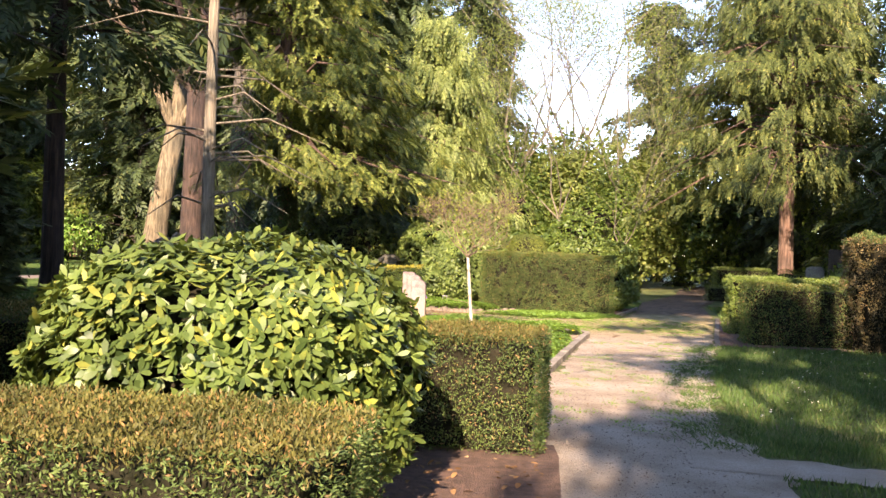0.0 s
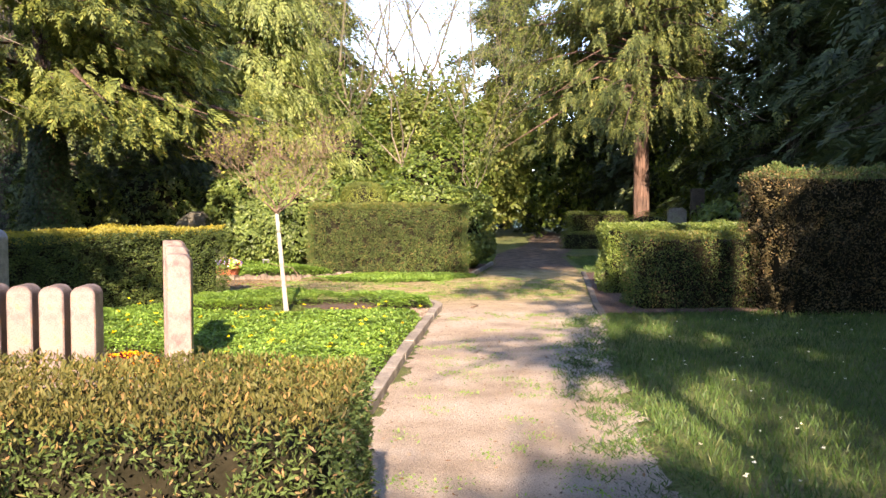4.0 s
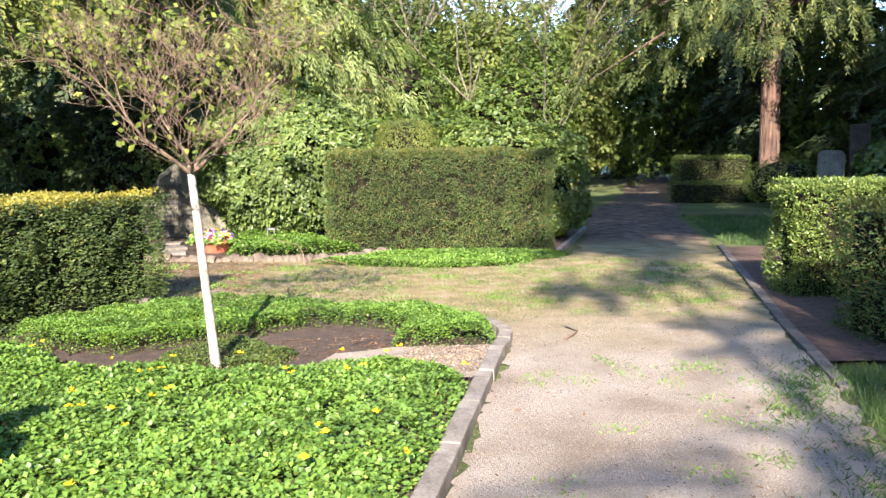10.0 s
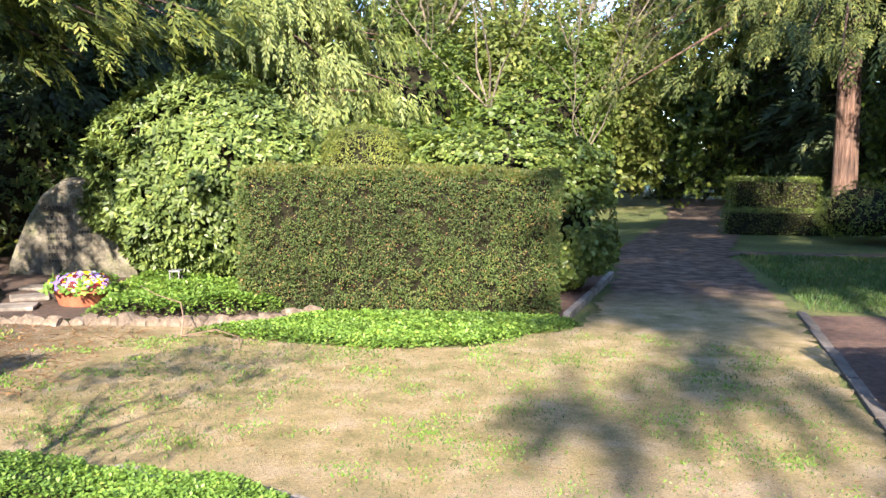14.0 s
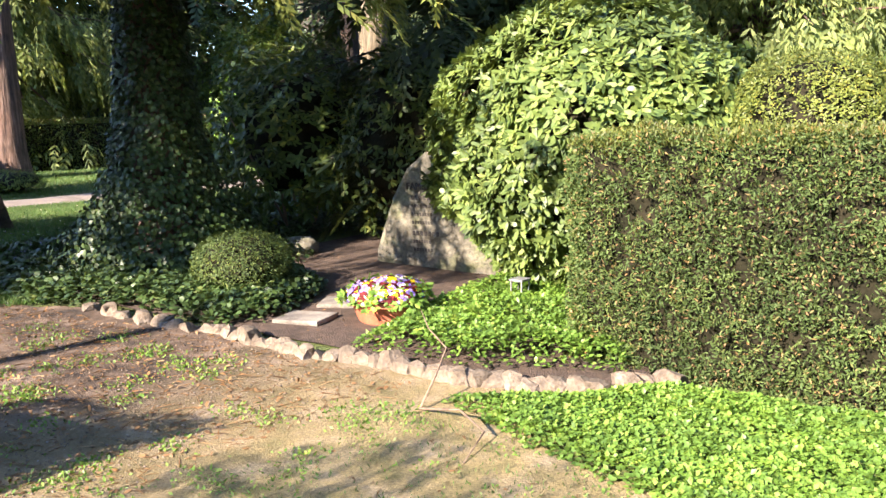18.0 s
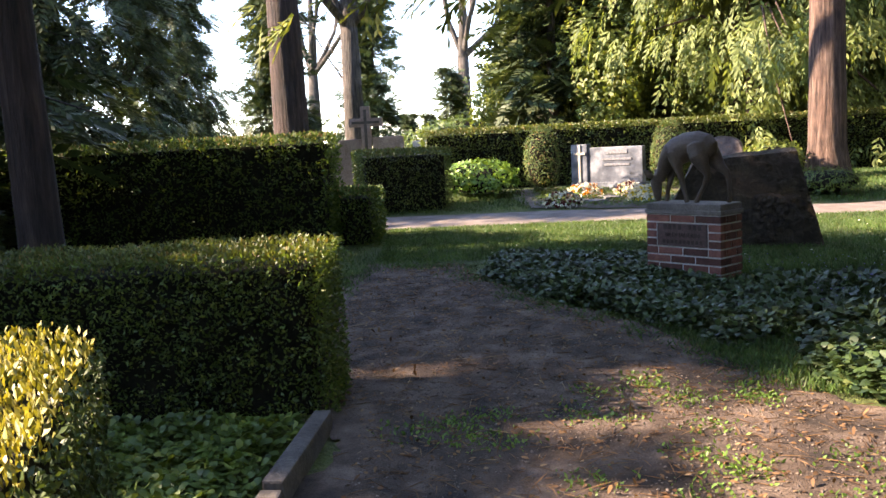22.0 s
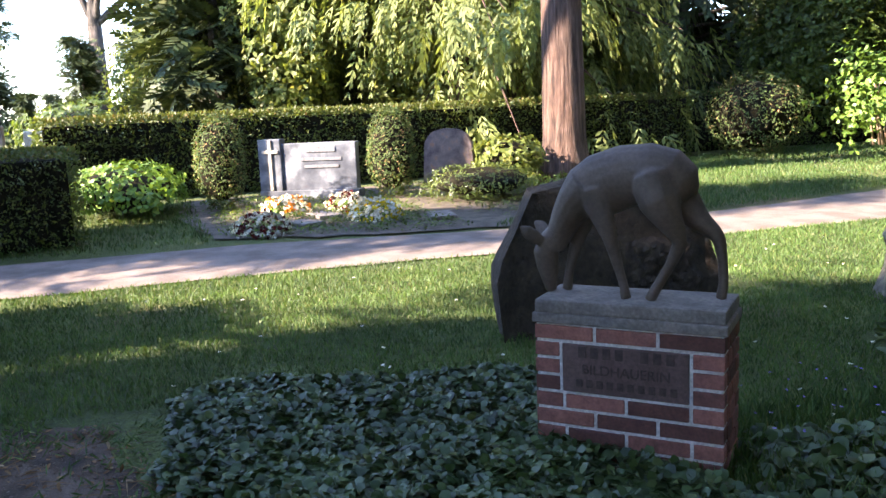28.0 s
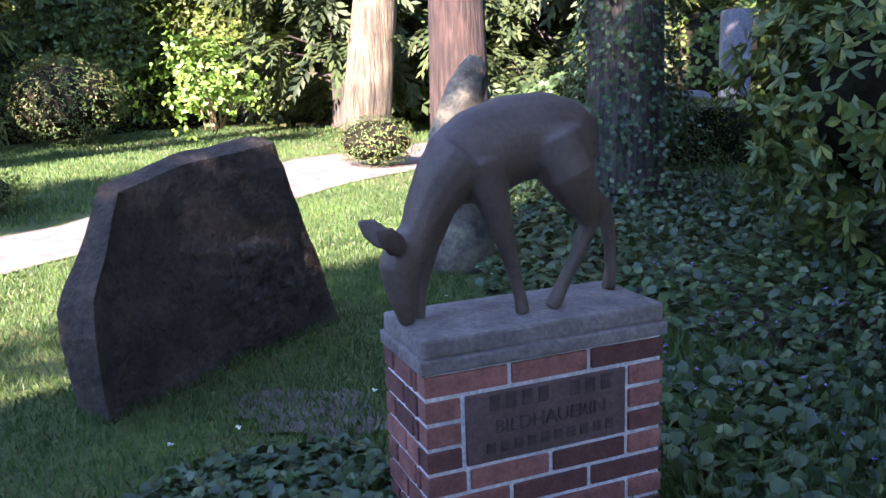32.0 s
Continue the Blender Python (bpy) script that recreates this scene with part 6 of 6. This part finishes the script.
box_bm(bm, 0, -0.102, 1.15, 0.07, 0.012, 1.9, 0.002), box_bm(bm, 0, -0.103, 1.8, 0.66, 0.012, 0.06, 0.002)
part("inlay", bm, DARKSTONE, cr, "dark inlaid line on the cross")
bm = bmesh.new()
box_bm(bm, -0.05, 0, 0.06, 2.3, 0.6, 0.32, 0.02)
part("base", bm, PINKSTONE, cr)
for x, w, h in ((-0.52, 0.78, 1.42), (0.5, 0.74, 1.45)):
    bm = bmesh.new()
    box_bm(bm, x, 0.12, h / 2, w, 0.24, h, 0.02)
    part("side_wall", bm, PINKSTONE, cr)
for x, y, w, h, r in ((-23.0, 18.9, 0.7, 1.3, 85), (-25, 19.2, 0.6, 1.2, 85)):
    bm = bmesh.new()
    box_bm(bm, 0, 0, h / 2, w, 0.25, h, 0.03)
    o = part("far_headstone", bm, PALESTONE)
    o.matrix_world = pose(x, y, float(gz(x)), 0, 0, r)
    tagged(o, "pale upright headstone beyond the road", "gravestone")
o = part("mossy_headstone", rounded_slab(0.58, 0.2, 1.5, 0.16), BOULDER)
o.matrix_world = pose(12.3, 31.0, 0.0, 0, 0, -14)
tagged(o, "pale mossy headstone among hedges", "gravestone")
o = part("wide_headstone", rounded_slab(1.05, 0.25, 1.05, 0.2), GREYGRANITE)
o.matrix_world = pose(-6.95, 34.2, 0.24, 0, 0, 12)
tagged(o, "wide grey headstone under trees", "gravestone")
o = part("stone_stele", rounded_slab(0.45, 0.3, 2.3, 0.1), GREYGRANITE)
o.matrix_world = pose(-6.1, 34.5, 0.24, 0, 0, 12)
tagged(o, "tall grey stele behind a low hedge", "gravestone")
# dark slab stone stands in for the tree shade on this headstone
o = part("shaded_headstone", rounded_slab(0.42, 0.2, 2.1, 0.04), BASALT)
o.matrix_world = pose(12.95, 31.0, 0.0, 0, 0, -14)
tagged(o, "tall narrow headstone with tree shade put into its dark colour", "gravestone")


# ---------------------------------------------------------------- small growth and litter
def specks(name, label, poly, n, L, W, mat, z=0.01, up=0.0, flat=0.25, category="leaf litter"):
    Q = scatter(poly, n)
    P = np.column_stack([Q, gz(Q[:, 0]) + z + up * rng.random(len(Q))])
    D = rand_dirs(len(P)) * [1, 1, flat]
    return tagged(part(name, mesh_np(name, *round_leaves(P, D, rand_dirs(len(P)) * 0.4 + [0, 0, 1], rng.uniform(0.5, 1.3, len(P)) * L, W), mat)), label, category, "", "stuff")


def blossoms(name, label, poly, n, size, mat, z, petals=5):
    Q = scatter(poly, n).repeat(petals, 0)
    P = np.column_stack([Q, gz(Q[:, 0]) + z])
    P[:, 2] += (0.04 * rng.random(n)).repeat(petals)[:len(P)]
    return tagged(part(name, mesh_np(name, *round_leaves(P, rand_dirs(len(P)) * [1, 1, 0.3] + [0, 0, 0.25], rand_dirs(len(P)) * 0.3 + [0, -0.3, 1], size, size * 0.8), mat)), label, "flowers", "", "stuff")


def tufts(name, label, poly, n_tufts, per, r, h, W, mat=None):
    C = scatter(poly, n_tufts).repeat(per, 0)
    C = C + rng.normal(0, r, C.shape)
    P = np.column_stack([C, gz(C[:, 0]) + 0.004])
    D = rand_dirs(len(P)) * [1, 1, 0.2] + [0, 0, 0.55]
    return tagged(part(name, mesh_np(name, *leaves(P, D, rand_dirs(len(P)) + [0, 0, 1], rng.uniform(0.4, 1.2, len(P)) * h, W, 0.1), mat or COVER)), label, "weeds", "", "stuff")


NEAR_PATH = [(2.5, 8.6), (3.8, 17.5), (6.1, 17.2), (5.0, 12.0), (4.4, 9.0)]
EARTH = [(-8.2, 19.2), (-8.2, 20.1), (-5.9, 20.8), (-4.9, 21.5), (-3.4, 22.1), (-1.1, 22.7), (1.0, 22.9), (1.0, 19.8), (-3.0, 19.5), (-4.4, 18.8)]
blossoms("yellow_flowers", "small yellow flowers in green ground cover", BED_A, 80, 0.028, YELLOW_P, 0.21)
blossoms("daisies", "white daisies in the lawn", [(4.6, 8.8), (6.2, 16.4), (12, 16.5), (12, 8)], 160, 0.014, WHITE_P, 0.07)
blossoms("deer_daisies", "scattered white daisies in shaded lawn", [(-11, 19.5), (-8, 20.5), (-5.0, 23.0), (-8.0, 27), (-10.8, 27)], 70, 0.016, WHITE_P, 0.05)
blossoms("blue_flowers", "small blue spring flowers among ivy", [(-7.2, 22.8), (-4.8, 22.8), (-4.2, 25.0), (-6.5, 26)], 160, 0.011, BLUE_P, 0.12)
tufts("path_weeds", "sparse green weeds in the gravel path", NEAR_PATH, 90, 46, 0.075, 0.03, 0.011)
tufts("edge_weeds", "grass creeping into the path's edge", [(4.0, 8.4), (4.6, 8.4), (5.1, 12), (5.7, 14.6), (6.3, 17.0), (5.7, 17.2), (5.1, 14.8), (4.5, 12.0)], 260, 40, 0.09, 0.07, 0.008, GRASS)
tufts("crossing_weeds", "low weeds on the worn crossing", [(2.3, 19.2), (4, 18.8), (6.2, 19.0), (7.0, 22.6), (5.2, 23.4), (3.4, 22.2), (1.5, 22.7), (0.8, 20)], 170, 60, 0.09, 0.03, 0.011)
tufts("earth_edge_grass", "grass creeping into the earth path", [(-8.9, 19.1), (-8.0, 20.35), (-7.2, 20.4), (-5.8, 21.05), (-4.6, 21.9), (-3.3, 22.3), (-3.3, 22.0), (-4.8, 21.35), (-5.9, 20.65), (-7.3, 20.0), (-7.9, 19.9), (-8.2, 18.8), (-4.7, 18.5), (-4.7, 18.75)], 330, 26, 0.1, 0.07, 0.01, GRASS)
tufts("earth_weeds", "scattered green weeds on bare earth", [(-3, 19.7), (1.0, 20.0), (1.5, 22.6), (-2.4, 22.3), (-4, 21.6)], 70, 80, 0.085, 0.034, 0.015)
specks("path_leaves", "dry leaves and twigs on the gravel", NEAR_PATH, 120, 0.04, 0.018, LITTER)
specks("earth_leaves", "dry leaves scattered on dark earth", EARTH, 4200, 0.042, 0.02, LITTER)
specks("crossing_leaves", "dry leaves on the worn crossing", [(0.8, 19.8), (6.2, 18.8), (7.0, 22.6), (3.4, 22.4), (1.4, 22.8)], 260, 0.035, 0.015, LITTER)
specks("bed_leaves", "dead brown leaves on bare earth", [(1.6, 6.0), (2.9, 6.0), (2.9, 8.0), (1.6, 7.8)], 160, 0.07, 0.04, LITTER)
specks("grave_gravel_leaves", "dry leaves on fine gravel", [(-2, 10.6), (2.6, 10.4), (2.7, 12), (-2, 12.6)], 200, 0.04, 0.02, LITTER)


def stick(name, label, pts, r):
    bm = bmesh.new()
    tube(bm, pts, [r * (1 - 0.6 * i / (len(pts) - 1)) for i in range(len(pts))], 6)
    ob = part(name, bm, YOUNGTWIG)
    return tagged(ob, label, "stick")


stick("fallen_stick", "short dry stick lying on the path", [(4.35, 17.9, 0.02), (4.45, 18.05, 0.03), (4.5, 18.2, 0.02), (4.42, 18.4, 0.02)], 0.012)
stick("fallen_branch", "bare crooked branch lying across stones", [(1.35, 22.55, 0.02), (1.3, 22.75, 0.16), (1.18, 23.0, 0.26), (0.85, 23.2, 0.3), (0.6, 23.4, 0.36)], 0.009)
stick("fallen_branch", "bare crooked branch lying on dry grass", [(1.35, 22.55, 0.02), (1.7, 22.5, 0.1), (1.95, 22.4, 0.06), (2.05, 22.1, 0.01)], 0.009)


def pebbles(name, label, poly, n, lo, hi, mat):
    """Loose small stones: eight-sided grains lying on the ground."""
    Q = scatter(poly, n)
    n = len(Q)
    s = rng.uniform(lo, hi, (n, 1)) * (1 + rng.random((n, 1)) ** 6)
    c = np.column_stack([Q, gz(Q[:, 0]) + 0.006 + s[:, 0] * 0.2])
    a = rng.uniform(0, 6.283, n)
    X = np.column_stack([np.cos(a), np.sin(a), 0 * a]) * s
    Y = np.column_stack([-np.sin(a), np.cos(a), 0 * a]) * s * rng.uniform(0.5, 0.9, (n, 1))
    Z = np.column_stack([0 * a, 0 * a, s[:, 0] * 0.55])
    V = np.stack([c + X, c + Y, c - X, c - Y, c + Z + 0.3 * X, c - Z], 1).reshape(-1, 3)
    i = np.arange(n)[:, None] * 6
    F = np.concatenate([i + f for f in ([0, 1, 4], [1, 2, 4], [2, 3, 4], [3, 0, 4], [1, 0, 5], [2, 1, 5], [3, 2, 5], [0, 3, 5])])
    return tagged(part(name, mesh_np(name, V, F, mat)), label, "gravel", "", "stuff")


def twigs(name, label, poly, n, L):
    Q = scatter(poly, n)
    P = np.column_stack([Q, gz(Q[:, 0]) + 0.012])
    D = rand_dirs(n)[:len(P)] * [1, 1, 0.06]
    return tagged(part(name, mesh_np(name, *leaves(P, D, rand_dirs(len(P)) * 0.3 + [0, 0, 1], rng.uniform(0.3, 1.2, len(P)) * L, 0.007, 0.5), LITTER)), label, "twigs", "", "stuff")


PEBBLE = leaf_mat("gravel_grains", (0.09, 0.068, 0.055), (0.21, 0.165, 0.14), (0.36, 0.31, 0.27), 0.9, 0.0, 0.2)
pebbles("path_gravel", "loose fine gravel on the path", [(2.3, 5.0), (2.5, 9.0), (3.8, 17.5), (4.2, 19.5), (6.4, 19.5), (5.0, 12.0), (4.4, 8.0), (4.4, 5.0)], 15000, 0.003, 0.008, PEBBLE)
pebbles("earth_gravel", "loose gravel grains on dark earth", EARTH, 13000, 0.003, 0.009, PEBBLE)
pebbles("bed_grit", "fine pinkish gravel grains before headstones", [(-1.5, 11.0), (2.6, 10.6), (2.75, 11.9), (1.0, 12.4), (-1.5, 12.4)], 7000, 0.004, 0.009, PEBBLE)
twigs("earth_twigs", "fallen twigs on dark earth", EARTH, 2600, 0.17)
twigs("path_twigs", "fallen twigs on the worn crossing", [(1.0, 19.8), (6.2, 18.8), (7.0, 22.6), (3.4, 22.4), (1.4, 22.8)], 200, 0.12)
specks("soil_leaves", "dead leaves on reddish mulch under hedges", [(6.2, 16.8), (7.7, 24.2), (9, 24.2), (9, 16.6)], 500, 0.04, 0.022, LITTER)
specks("grave_leaves", "dry leaves on raked dark soil", [(-3.2, 22.9), (0.2, 23.2), (-0.4, 25.6), (-3.6, 26.8)], 260, 0.04, 0.02, LITTER)

BARE = [(1.9, 17.15), (2.9, 17.15), (3.1, 17.6), (2.9, 18.0), (2.2, 17.9), (1.4, 17.6)]
specks("bed_litter", "dry leaf bits on bare bed soil", BARE, 320, 0.03, 0.014, LITTER, 0.04)
twigs("bed_twigs", "dry twigs on bare bed soil", BARE, 90, 0.1).location.z = 0.03
pebbles("bed_pebbles", "loose pinkish gravel in a grave bed", [(2.65, 16.8), (3.6, 16.75), (3.75, 17.55), (3.2, 17.55), (2.95, 17.2)], 2600, 0.006, 0.012, PEBBLE).location.z = 0.042
